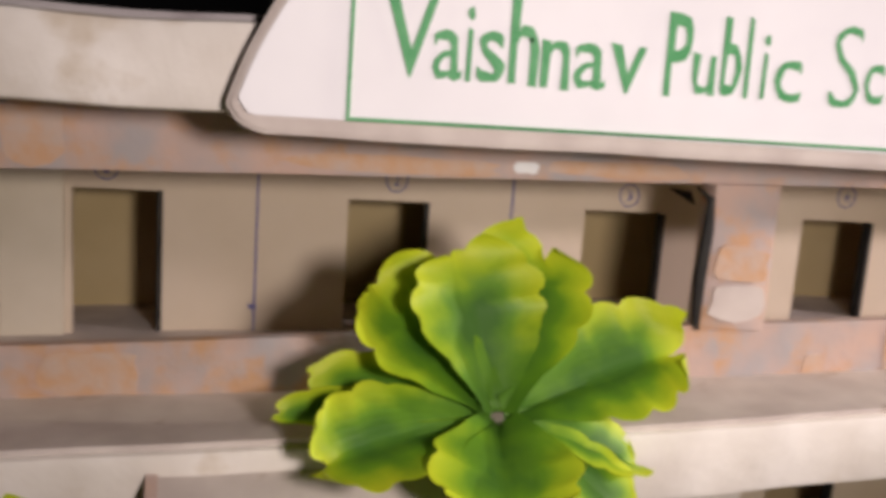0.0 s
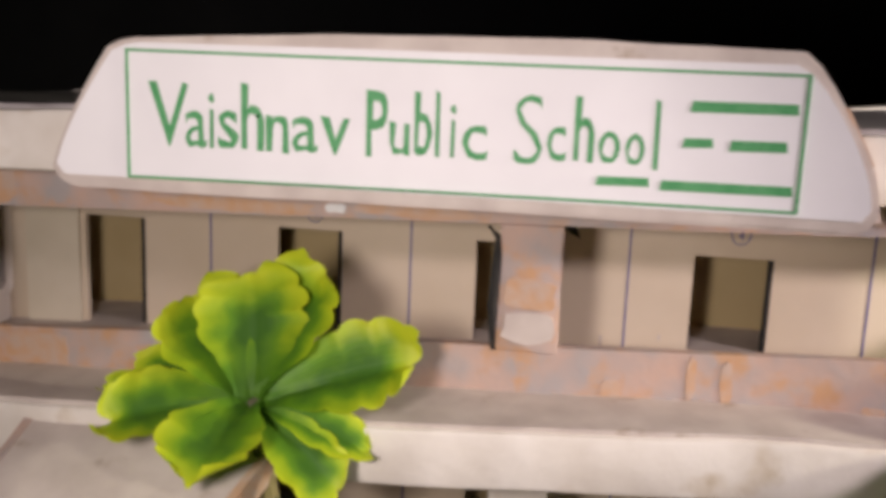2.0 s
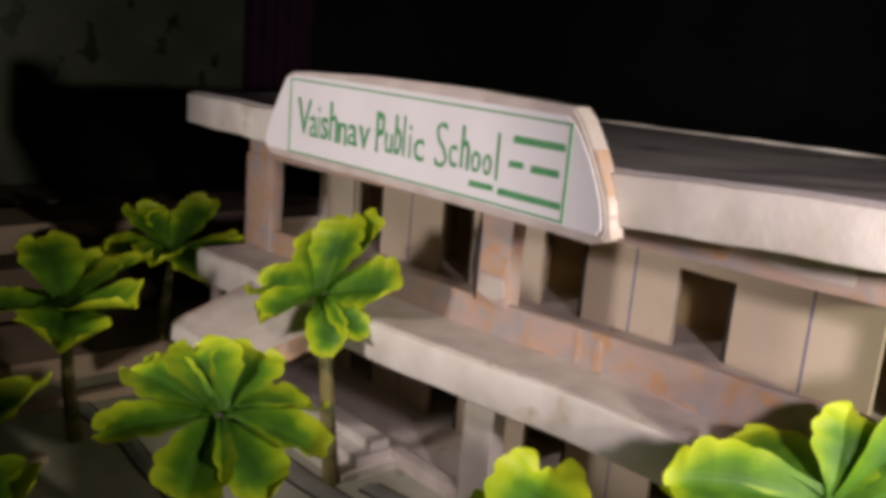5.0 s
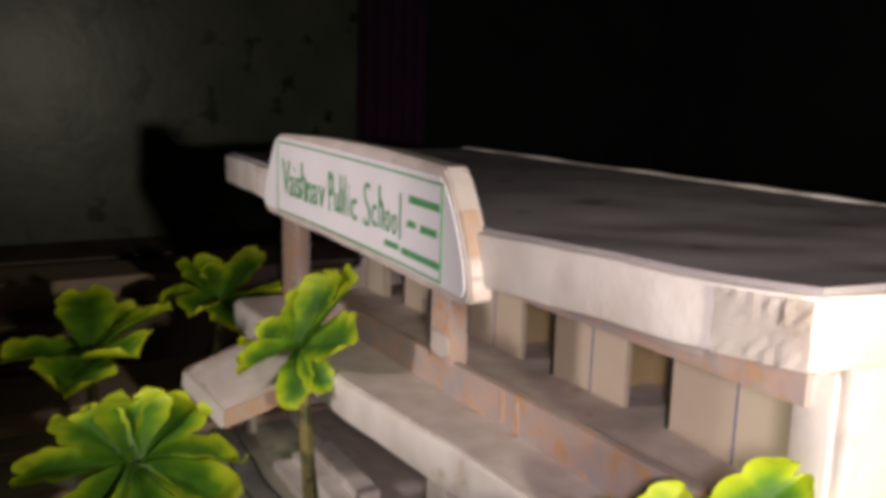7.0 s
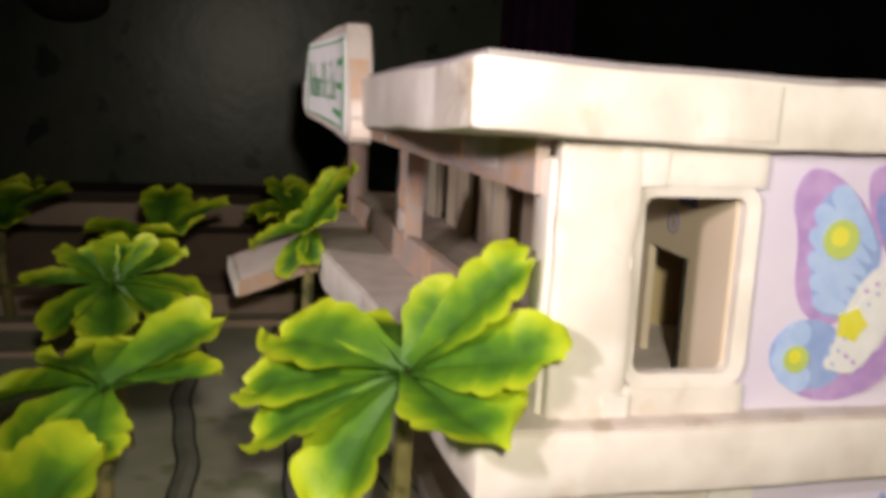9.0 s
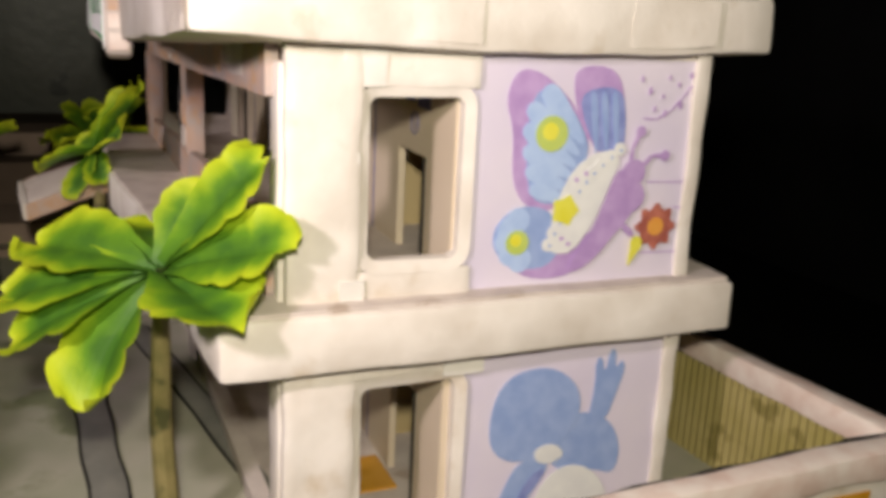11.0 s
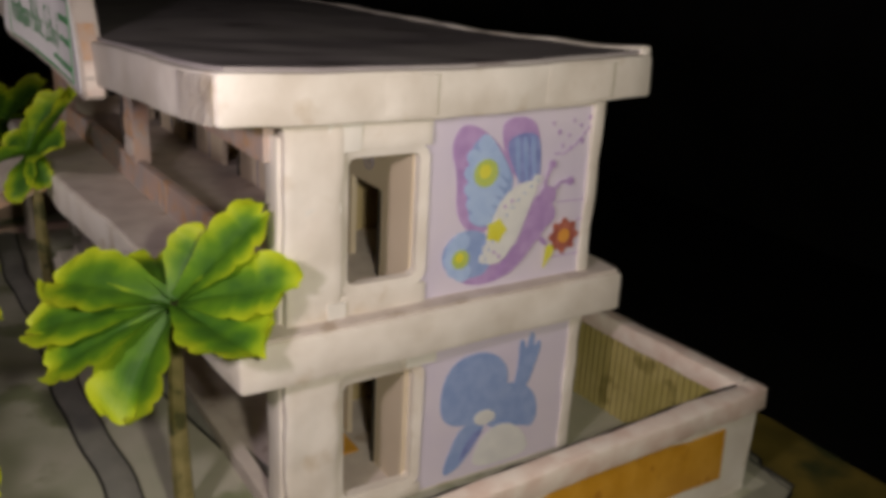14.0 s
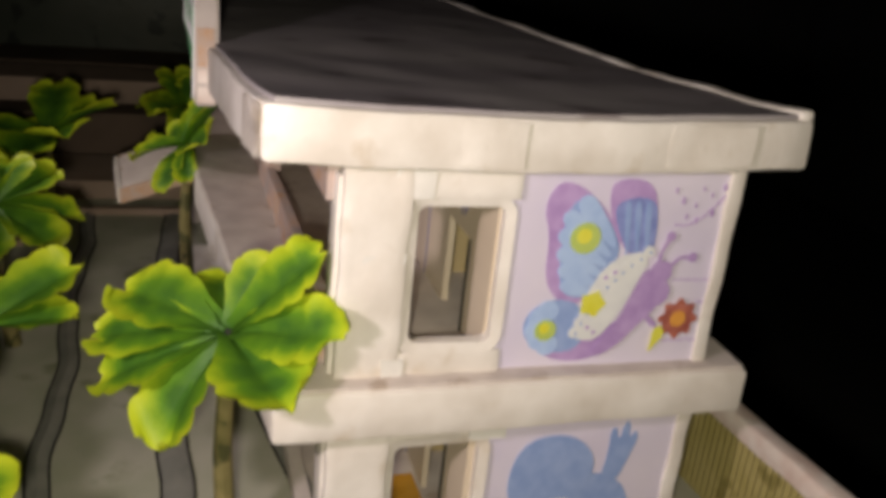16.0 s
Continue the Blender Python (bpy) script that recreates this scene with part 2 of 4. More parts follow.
# ---- the room ----
site = part("ground", crumple(box(-0.62, 1.3, -0.75, 0.46, -0.02, 0.0), 0.0015, 9, 0.12), GROUND)
tagged(site, "olive-grey cloth over the board under the model", "ground", kind="structure")
room_wall = part("wall_west", box(-0.90, -0.82, -2.5, 0.41, -0.8, 2.0), WALLP)
tagged(room_wall, "stained grey-green plaster wall of the dark room", "wall", kind="structure")
# added shell round the scene; its near-black colour stands in for darkness
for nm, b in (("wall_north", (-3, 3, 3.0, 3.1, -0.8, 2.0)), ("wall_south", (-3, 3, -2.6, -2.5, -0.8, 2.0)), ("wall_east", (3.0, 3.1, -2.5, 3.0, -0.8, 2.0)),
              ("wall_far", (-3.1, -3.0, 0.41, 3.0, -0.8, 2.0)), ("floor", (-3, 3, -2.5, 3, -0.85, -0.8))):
    tagged(part(nm, box(*b), DARK), "added room surface, near-black for the missing light", "floor" if nm == "floor" else "wall", kind="structure")
tagged(part("ceiling", box(-3.1, 3.1, -2.6, 3.1, 2.0, 2.1), DARK), "added room ceiling, near-black for the missing light", "ceiling", kind="structure")
bm = bmesh.new()
rows = [[bm.verts.new((-0.855 + 0.010 * math.sin(k * 0.55) + 0.004 * math.sin(k * 1.7), 0.415 + 0.0024 * k, z)) for z in (-0.2, 0.3, 0.8, 1.3)] for k in range(61)]
for p, q in zip(rows, rows[1:]):
    for k in range(3):
        bm.faces.new((p[k], q[k], q[k + 1], p[k + 1]))
tagged(part("curtain", bm, PURPLE), "dark purple cloth hanging beside the plaster wall", "curtain")


# a dark round thing on the plaster wall
bowl = bmesh.new()
rings = [[bowl.verts.new((-0.82 + dx, -0.335 + r * math.cos(a), 0.375 + 0.55 * r * math.sin(a))) for a in [2 * math.pi * k / 24 for k in range(24)]] for r, dx in ((0.066, 0.001), (0.064, 0.010), (0.050, 0.018), (0.022, 0.022))]
for p, q in zip(rings, rings[1:]):
    for k in range(24):
        bowl.faces.new((p[k], p[(k + 1) % 24], q[(k + 1) % 24], q[k]))
bowl.faces.new(rings[-1])
bmesh.ops.recalc_face_normals(bowl, faces=bowl.faces)
tagged(part("wall_pan", bowl, BLACK, smooth=True), "dark round pan hanging on the plaster wall", "pan")

# ---- school model ----
school = empty("model_school", "two-storey paper and card model school with white slab edges", "model building", at=(0.16, 0.17, 0))


def sag(bm):
    """The roof's free end hangs a little between its front and rear corners."""
    for v in bm.verts:
        along = min(1.0, max(0.0, (v.co.y - 0.026) / 0.294))
        v.co.z -= 0.0042 * math.sin(math.pi * along) * min(1.0, max(0.0, (v.co.x - 0.20) / 0.30))
    return bm


def slab(name, front, rear, yb, z0, z1, bow, inset=0.0, material=WHITE, label="white crumpled paper over card", wrinkle=0.0011, skew=0.0):
    """A floor or roof plate; rear is the x of its rear right corner, bow its rise and fall along x."""
    xa = front[0][0]
    pts = [(x + (inset if i == 0 else -inset if i == len(front) - 1 else 0), y + inset) for i, (x, y) in enumerate(front)] + [(rear - inset, yb - inset), (xa + inset, yb - skew - inset)]
    bm = sheet(pts, lambda u, v, d: (u, v, z0 + d), z1 - z0)
    if z1 - z0 > 0.01:
        bmesh.ops.bevel(bm, geom=[e for e in bm.edges if e.calc_face_angle(0) > 0.7], offset=0.0028, segments=2, affect="EDGES", profile=0.5)
    bmesh.ops.triangulate(bm, faces=[f for f in bm.faces if len(f.verts) > 4])
    crumple(bm, wrinkle, 24, 0.022)
    for v in bm.verts:
        v.co.z += float(np.interp(v.co.x, *bow))
    if name.startswith("roof"):
        sag(bm)
    return part(name, bm, material, school, label, smooth=True)


slab("floor_slab", SLAB_FRONT, 0.497, 0.312, SLAB0, SLAB1, SLAB_BOW)
slab("floor_sheet", SLAB_FRONT, 0.497, 0.312, SLAB1 - 0.001, SLAB1 + 0.0022, SLAB_BOW, 0.003, GREYBOARD, "greyish paper on the floor slab", 0.0008)
slab("roof", ROOF_FRONT, 0.492, 0.320, SOFFIT, ROOFTOP, ROOF_BOW, skew=0.035, wrinkle=0.0016)
slab("roof_sheet", ROOF_FRONT, 0.492, 0.317, ROOFTOP - 0.003, ROOFTOP + 0.0022, ROOF_BOW, 0.005, ROOF, "grey paper sheet sagging on the roof", 0.0012, 0.035)
p = []
for z in (-0.007, 0.004):
    p += [(-0.193, 0.276, z), (0.489, 0.311, z), (0.489, 0.3195, z), (-0.193, 0.285, z)]
rim = crumple(corners(p, bevel=0.0025), 0.0016, 24, 0.022)
for v in rim.verts:
    v.co.z += ROOFTOP + float(np.interp(v.co.x, *ROOF_BOW))
part("roof_rim", sag(rim), WHITE, school, "white paper rim", smooth=True)

# overlapping joints of the paper on the roof edge
for k, y in enumerate((0.118, 0.226)):
    x = 0.5035 - 0.012 * (y - 0.026) / 0.294
    part("paper_joint", sag(crumple(box(x - 0.001, x + 0.0005, y + 0.007 * (k * 7 % 3), y + 0.034 + 0.021 * (k % 3), SOFFIT + 0.003, ROOFTOP - 0.003), 0.0016, 24, 0.006)), WHITE, school, smooth=True)
fold = bmesh.new()
grid = []
for k in range(13):
    x = 0.461 + 0.0405 * k / 12
    y = float(np.interp(x, [p[0] for p in ROOF_FRONT], [p[1] for p in ROOF_FRONT])) - 0.0012
    low, high = [z + float(np.interp(x, *ROOF_BOW)) for z in (SOFFIT + 0.001, ROOFTOP - 0.002)]
    grid.append([fold.verts.new((x, y - 0.0016 * abs(noise.noise(Vector((x * 160, j * 1.3, 2.0)))) * (0.4 + k / 12), low + (high - low) * j / 7)) for j in range(8)])
for a, b in zip(grid, grid[1:]):
    for j in range(7):
        fold.faces.new((a[j], b[j], b[j + 1], a[j + 1]))
bmesh.ops.solidify(fold, geom=fold.faces[:], thickness=-0.0022)
part("paper_fold", fold, WHITE, school, "creased white paper folded round the roof corner")
part("brown_card", box(0.385, 0.425, 0.118, 0.147, 0.003, 0.0045), ORANGE, school, "brown card on the lower floor")

# front of the veranda: parapet, lintel, columns
def beam(name, z0a, z0b, z1a, z1b, label):
    """A front board from the left end (a) to the right end (b), its edges out of level."""
    xa, xb, y0, y1 = LEFT + 0.004, RIGHT - 0.012, FRONT, FRONT + 0.006
    bm = corners([(xa, y0, z0a), (xb, y0, z0b), (xb, y1, z0b), (xa, y1, z0a), (xa, y0, z1a), (xb, y0, z1b), (xb, y1, z1b), (xa, y1, z1a)])
    return part(name, crumple(bm, 0.0004, 30), PINK, school, label, smooth=True)


parapet = beam("parapet", 0.122, 0.143, 0.150, 0.179, "pinkish card parapet with patches of brown tape")
lintel = beam("lintel", 0.2165, 0.2345, 0.2445, 0.263, "pinkish card beam under the roof")
for x0, x1, y0, m_, z0, z1 in ((-0.167, -0.120, FRONT - 0.0015, PINK, 0.125, 0.2185), (0.160, 0.190, FRONT - 0.0015, PINK, 0.163, 0.226), (0.463, RIGHT - 0.002, FRONT + 0.0035, WHITE, 0.136, 0.250)):
    part("column", crumple(box(x0, x1, y0, y0 + 0.013, z0, z1, bevel=0.001), 0.0008, 40), m_, school, smooth=True)
    part("column", crumple(box(x0, x1, y0, y0 + 0.013, 0.0, SLAB0 + float(np.interp(x0, *SLAB_BOW)) + 0.002, bevel=0.001), 0.0008, 40), WHITE, school, smooth=True)
raw = tube([(0.1590, FRONT + 0.0005, 0.163), (0.1575, FRONT - 0.0008, 0.185), (0.1585, FRONT - 0.001, 0.205), (0.1590, FRONT, 0.219), (0.1535, FRONT + 0.003, 0.2235)], [0.0018, 0.0028, 0.0026, 0.0020, 0.0008], sides=6)
part("column_line", raw, BLACK, school, "dark uneven line up the middle column's left side", smooth=True)
# scraps on the front boards
def scrap(x0, x1, z0, z1, depth, material, parent, label):
    """A torn bit of paper or tape, or a black patch of painted shade, on the front boards."""
    rj = random.Random(round(x0 * 9000))
    pts = []
    for k in range(16):
        g = 2 * math.pi * k / 16
        c, d = math.cos(g), math.sin(g)
        r = rj.uniform(0.82, 1.06)
        pts.append(((x0 + x1) / 2 + (x1 - x0) / 2 * r * math.copysign(abs(c) ** 0.6, c), (z0 + z1) / 2 + (z1 - z0) / 2 * r * math.copysign(abs(d) ** 0.6, d)))
    return part("scrap", sheet(pts, lambda u, v, d: (u, FRONT - depth + d, v), depth + 0.001), material, parent, label)


def parapet_at(x, h):
    """Height on the parapet board at x; h from 0 at its foot to 1 at its top."""
    t = (x - LEFT) / (RIGHT - LEFT)
    return 0.122 + 0.021 * t + h * (0.028 + 0.008 * t)


def lintel_at(x, h):
    return 0.2165 + 0.018 * (x - LEFT) / (RIGHT - LEFT) + h * 0.028


for x0, x1, h0, h1 in ((-0.106, -0.066, 0.25, 0.90), (0.212, 0.222, 0.20, 0.55), (0.252, 0.257, 0.30, 0.95), (0.268, 0.274, 0.25, 0.9), (0.332, 0.344, 0.15, 0.35)):
    x = (x0 + x1) / 2
    scrap(x0, x1, parapet_at(x, h0), parapet_at(x, h1), 0.0004, ORANGEPINK, parapet, "orange-pink torn paper")
# the BLACK ones paint shade along the parapet's foot; no gap is cut
for x0, x1, h0, h1, mat_, lab in ((0.203, 0.238, -0.02, 0.06, ORANGE, "brown tape edge"), (0.122, 0.146, 0.06, 0.13, BLACK, "black patch painting the shade under the parapet"), (0.268, 0.318, -0.02, 0.05, BLACK, "black patch painting the shade under the parapet"), (-0.078, -0.070, 0.05, 0.2, GREYBOARD, "grey glue smear"), (0.330, 0.420, -0.03, 0.03, BLACK, "black patch painting the shade under the parapet"), (0.336, 0.358, 0.0, 0.05, ORANGE, "brown tape edge")):
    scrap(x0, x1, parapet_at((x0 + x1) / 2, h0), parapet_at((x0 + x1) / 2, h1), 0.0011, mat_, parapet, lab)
for x0, x1, h0, h1, mat_, lab in ((0.072, 0.083, 0.08, 0.26, P_LIGHT, "small white paper tag"), (-0.118, -0.094, 0.02, 0.95, ORANGEPINK, "orange-pink torn paper"), (-0.020, 0.070, 0.02, 0.30, ORANGEPINK, "orange-pink torn paper"),
                                  (0.086, 0.150, 0.04, 0.28, ORANGEPINK, "orange-pink torn paper"), (0.325, 0.352, 0.15, 0.75, ORANGEPINK, "orange-pink torn paper"), (0.366, 0.420, 0.20, 0.85, GREYBOARD, "grey torn paper")):
    scrap(x0, x1, lintel_at((x0 + x1) / 2, h0), lintel_at((x0 + x1) / 2, h1), 0.0006 if mat_ is P_LIGHT else 0.0004, mat_, lintel, lab)
for x0, x1, z0, z1, mat_, lab in ((0.1610, 0.1890, 0.184, 0.2005, ORANGEPINK, "orange-pink torn paper"), (0.1615, 0.1885, 0.167, 0.1835, GREYBOARD, "grey torn paper"), (-0.160, -0.128, 0.152, 0.196, ORANGEPINK, "orange-pink torn paper")):
    scrap(x0, x1, z0, z1, 0.0026, mat_, school, lab)
part("low_parapet", crumple(box(-0.10, RIGHT - 0.012, FRONT + 0.002, FRONT + 0.012, 0.0, 0.012), 0.0008, 30), GREYBOARD, school, "grey paper kerb along the lower veranda", smooth=True)
part("ground_floor", box(LEFT, RIGHT - 0.004, FRONT + 0.01, BACK, 0.0005, 0.003), GREYBOARD, school)


def reach(bm, z1, bow):
    """Draws the top of a wall up to the bowed plate above it."""
    for v in bm.verts:
        if v.co.z > z1 - 0.0005:
            v.co.z = z1 + 0.002 + float(np.interp(v.co.x, *bow))
    return bm


def inner_wall(z0, z1, door_top, bow):
    holes = [(a, b, z0, door_top) for a, b in DOORS]
    w = part("inner_wall", reach(panel(LEFT + 0.004, RIGHT - 0.005, z0, z1, holes, lambda u, v, d: (u, INNER + d, v), 0.004), z1, bow), TAN, school, "buff card wall with cut doorways")
    for x in LINES:
        part("ruled_line", reach(box(x - 0.0005, x + 0.0005, INNER - 0.0004, INNER + 0.001, z0, z1), z1, bow), BLUEINK, w, "blue ink line")
    for a, b in DOORS:
        part("doorway_strip", box(b - 0.0022, b - 0.0002, INNER - 0.001, INNER + 0.0055, z0, door_top - 0.0005), BLACK, w, "black strip down the doorway's right side")
    return w


upper = inner_wall(SLAB1 - 0.022, SOFFIT, 0.201, ROOF_BOW)
lower = inner_wall(0.003, SLAB0, 0.070, SLAB_BOW)
for z0, z1, bow in ((SLAB1 - 0.022, SOFFIT, ROOF_BOW), (0.003, SLAB0, SLAB_BOW)):
    part("back_wall", reach(panel(LEFT + 0.004, RIGHT - 0.005, z0, z1, [], lambda u, v, d: (u, BACK - d, v), 0.005), z1, bow), WHITE, school)
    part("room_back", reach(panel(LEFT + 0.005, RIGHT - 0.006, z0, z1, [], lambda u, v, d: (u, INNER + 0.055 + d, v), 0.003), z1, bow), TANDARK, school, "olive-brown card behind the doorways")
    for x in LINES:
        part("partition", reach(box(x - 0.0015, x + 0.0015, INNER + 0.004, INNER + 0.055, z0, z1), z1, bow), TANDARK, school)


def end_wall(x0, x1, z0, z1, win):
    w = part("end_wall", panel(FRONT + 0.006, BACK, z0, z1, [win], lambda u, v, d: (x0 + d, u, v), x1 - x0), WHITE, school, "white paper end wall with a window hole")
    y0, y1, a, b = win
    r = 0.0048
    # rounded paper rim of the opening
    bm = bmesh.new()
    out, inn = [], []
    y0, y1, a, b = y0 + 0.0012, y1 - 0.0012, a + 0.0012, b - 0.0012
    for cx, cy, a0 in ((y1 - r, b - r, 0), (y0 + r, b - r, 90), (y0 + r, a + r, 180), (y1 - r, a + r, 270)):
        for k in range(7):
            g = radians(a0 + 15 * k)
            inn.append((cx + r * math.cos(g), cy + r * math.sin(g)))
            ou = (cx + r * math.cos(g), cy + r * math.sin(g))
            out.append((ou[0] + 0.006 * math.cos(g), ou[1] + 0.006 * math.sin(g)))
    n = len(inn)
    rings = []
    for pts, xx in ((out, x0 - 0.0002), (inn, x0 - 0.001), (inn, x1 + 0.0012), (out, x1 + 0.0030)):
        rings.append([bm.verts.new((xx, u, v)) for u, v in pts])
    # square the outer rings out to cover the corners of the hole
    for ring in (rings[0], rings[3]):
        for vtx in ring:
            vtx.co.y = max(y0 - 0.006, min(y1 + 0.006, vtx.co.y))
            vtx.co.z = max(a - 0.006, min(b + 0.006, vtx.co.z))
    for ring in rings:
        for vtx in ring:
            vtx.co += noise.noise_vector(vtx.co * 55) * 0.0011
    for p, q in zip(rings, rings[1:]):
        for k in range(n):
            bm.faces.new((p[k], p[(k + 1) % n], q[(k + 1) % n], q[k]))
    bmesh.ops.recalc_face_normals(bm, faces=bm.faces)
    part("window_rim", bm, WHITE, w, "white paper rolled round the window hole", smooth=True)
    return w


WIN_UP, WIN_LOW = (0.1045, 0.1525, 0.158, 0.237), (0.104, 0.155, 0.013, 0.097)
end_up = end_wall(RIGHT - 0.005, RIGHT, SLAB1 - 0.001, SOFFIT + 0.001, WIN_UP)
end_low = end_wall(RIGHT - 0.005, RIGHT, 0.0, SLAB0 + 0.001, WIN_LOW)
end_wall(LEFT, LEFT + 0.005, SLAB1 - 0.015, SOFFIT - 0.018, (0.080, 0.146, 0.150, 0.222))
end_wall(LEFT, LEFT + 0.005, 0.0, SLAB0 - 0.009, WIN_LOW)

# paper strips glued round the end wall's opening
for z0, z1, wall_, w in ((SLAB1 + 0.001, SOFFIT - 0.001, end_up, WIN_UP), (0.001, SLAB0 - 0.001, end_low, WIN_LOW)):
    for b in ((FRONT + 0.0052, w[0] - 0.0035, z0, z1), (w[0] - 0.004, w[1] + 0.006, w[3] + 0.0035, z1), (w[0] - 0.004, w[1] + 0.006, z0, w[2] - 0.0035), (BACK - 0.008, BACK + 0.0005, z0, z1)):
        post = b[0] < 0.08
        part("paper_strip", crumple(box(RIGHT - 0.002, RIGHT + (0.0046 if post else 0.0028), *b, bevel=0.0018 if post else 0.0008), 0.0015, 45, 0.007), WHITE, wall_, smooth=True)

TAPE = paint("clear_tape", (0.74, 0.71, 0.66), (0.80, 0.77, 0.72), 0.18, 60, 300, 0.4, 0.001, spec=0.6)
for y0, y1, z0, z1, wall_ in ((0.092, 0.112, 0.2405, 0.2565, end_up), (0.092, 0.104, 0.141, 0.152, end_up), (0.078, 0.100, 0.206, 0.211, end_up), (0.146, 0.168, 0.099, 0.110, end_low)):
    part("tape_patch", crumple(box(RIGHT + 0.001, RIGHT + 0.0044, y0, y1, z0, z1), 0.0008, 70, 0.006), TAPE, wall_, "glossy clear tape over paper", smooth=True)

# ---- sign board ----
sign = empty("sign_board", "white sign board with green hand lettering on the roof edge", "sign", at=(0.14, 0.0, 0.237))


def shoulder():
    """Outline of the board: a flat foot, sloping rounded ends."""
    pts = [(-0.027, 0.2385), (0.301, 0.2385), (0.309, 0.2415), (0.312, 0.247)]
    for k in range(1, 8):
        t = k / 8
        pts.append((0.312 - 0.030 * t ** 1.6, 0.247 + 0.0595 * t))
    pts += [(0.2805, 0.3085), (0.20, 0.3105), (0.10, 0.3095), (0.0, 0.3050), (-0.0095, 0.3020)]
    for k in range(1, 8):
        t = 1 - k / 8
        pts.append((-0.0365 + 0.027 * t ** 1.3, 0.2495 + 0.0525 * t))
    pts += [(-0.0375, 0.2475), (-0.034, 0.242)]
    return pts


def bend(u):
    """The long board is bent: its middle lies a few millimetres further back than its ends."""
    t = min(1.0, max(0.0, (u + 0.036) / 0.348))
    return 0.0185 * t * (1 - t)


def plate(outline, y0, depth, columns=48):
    """A bent plate with the given outline, built of narrow upright strips."""
    xs = [u for u, v in outline]
    lo, hi = min(xs), max(xs)
    bm = bmesh.new()
    rows = []
    for k in range(columns + 1):
        u = lo + (hi - lo) * (0.5 - 0.5 * math.cos(math.pi * (0.02 + 0.96 * k / columns)))
        cuts = []
        for (ax, az), (bx, bz) in zip(outline, outline[1:] + outline[:1]):
            if (ax - u) * (bx - u) <= 0 and ax != bx:
                cuts.append(az + (bz - az) * (u - ax) / (bx - ax))
        rows.append([bm.verts.new((u, y0 + bend(u) + d, z)) for d in (0, depth) for z in (min(cuts), max(cuts))])
    for a, b in zip(rows, rows[1:]):
        for p, q in ((0, 1), (1, 3), (3, 2), (2, 0)):
            bm.faces.new((a[p], b[p], b[q], a[q]))
    for r in (rows[0], rows[-1]):
        bm.faces.new((r[0], r[1], r[3], r[2]))
    bmesh.ops.recalc_face_normals(bm, faces=bm.faces)
    return bm


board = plate(shoulder(), 0.002, 0.0145)
bmesh.ops.bevel(board, geom=[e for e in board.edges if e.calc_face_angle(0) > 0.9], offset=0.0014, segments=2, affect="EDGES")
part("board", crumple(board, 0.0005, 30, 0.05), GREYBOARD, sign, "card board covered in greyish paper", smooth=True)
cu, cv = 0.1375, 0.275
FACE = [(cu + (u - cu) * 0.978, 0.2445 if v < 0.246 else min(cv + (v - cv) * 0.93, 0.3035)) for u, v in shoulder()]
part("face_sheet", plate(FACE, 0.0006, 0.001), SIGNPAPER, sign, "white paper face")
for z0, z1, mat_, lab in ((0.266, 0.288, ORANGEPINK, "orange-pink torn paper"), (0.244, 0.264, PINKWHITE, "pinkish white paper")):
    a, b = [0.3125 - 0.030 * max(0.0, (z - 0.247) / 0.0595) ** 1.6 for z in (z0, z1)]
    part("scrap", corners([(a - 0.001, 0.004, z0), (a + 0.0006, 0.004, z0), (a + 0.0006, 0.0145, z0), (a - 0.001, 0.0145, z0), (b - 0.001, 0.004, z1), (b + 0.0006, 0.004, z1), (b + 0.0006, 0.0145, z1), (b - 0.001, 0.0145, z1)]), mat_, sign, lab)
FRAME = [(0.0, 0.245), (0.2805, 0.2465), (0.2805, 0.2995), (0.0, 0.2995)]
for (ax, az), (bx, bz) in zip(FRAME, FRAME[1:] + FRAME[:1]):
    d = Vector((bx - ax, bz - az)).normalized() * 0.0006
    nx, nz = -d.y, d.x
    steps = 24 if abs(bx - ax) > abs(bz - az) else 1
    line = [(ax - d.x + (bx - ax + 2 * d.x) * k / steps, az - d.y + (bz - az + 2 * d.y) * k / steps) for k in range(steps + 1)]
    pts = [(u + nx, v + nz) for u, v in line] + [(u - nx, v - nz) for u, v in line[::-1]]
    part("green_border", sheet(pts, lambda u, v, dd: (u, bend(u) + dd, v), 0.0006), GREEN, sign, "green marker line")


def lettering(text, x0, x1, z0, z1, drop, to3d, material, parent, thick=0.0):
    """Words in the built-in font, fitted into a box, its baseline sinking by drop from start to end, slightly unsteady."""
    cu_ = bpy.data.curves.new("lettering", "FONT")
    cu_.body, cu_.offset, cu_.resolution_u = text, thick, 3
    tmp = new("lettering", cu_)
    bpy.context.view_layer.update()
    me = bpy.data.meshes.new_from_object(tmp.evaluated_get(bpy.context.evaluated_depsgraph_get()))
    bpy.data.objects.remove(tmp)
    xs, ys = [v.co.x for v in me.vertices], [v.co.y for v in me.vertices]
    ax, bx, ay, by = min(xs), max(xs), min(ys), max(ys)
    for v in me.vertices:
        t = (v.co.x - ax) / (bx - ax)
        h = (v.co.y - ay) / (by - ay)
        wob = noise.noise_vector(Vector((t * 9, h * 3, len(text)))) * 0.0009
        v.co = to3d(x0 + t * (x1 - x0) + wob.x, z0 + h * (z1 - z0) - drop * t + wob.y)
    me.materials.clear()
    me.materials.append(material)
    ob = new("lettering", me)
    ob.parent = parent
    ob.matrix_parent_inverse = Matrix.Translation(-parent.matrix_basis.translation)
    return ob


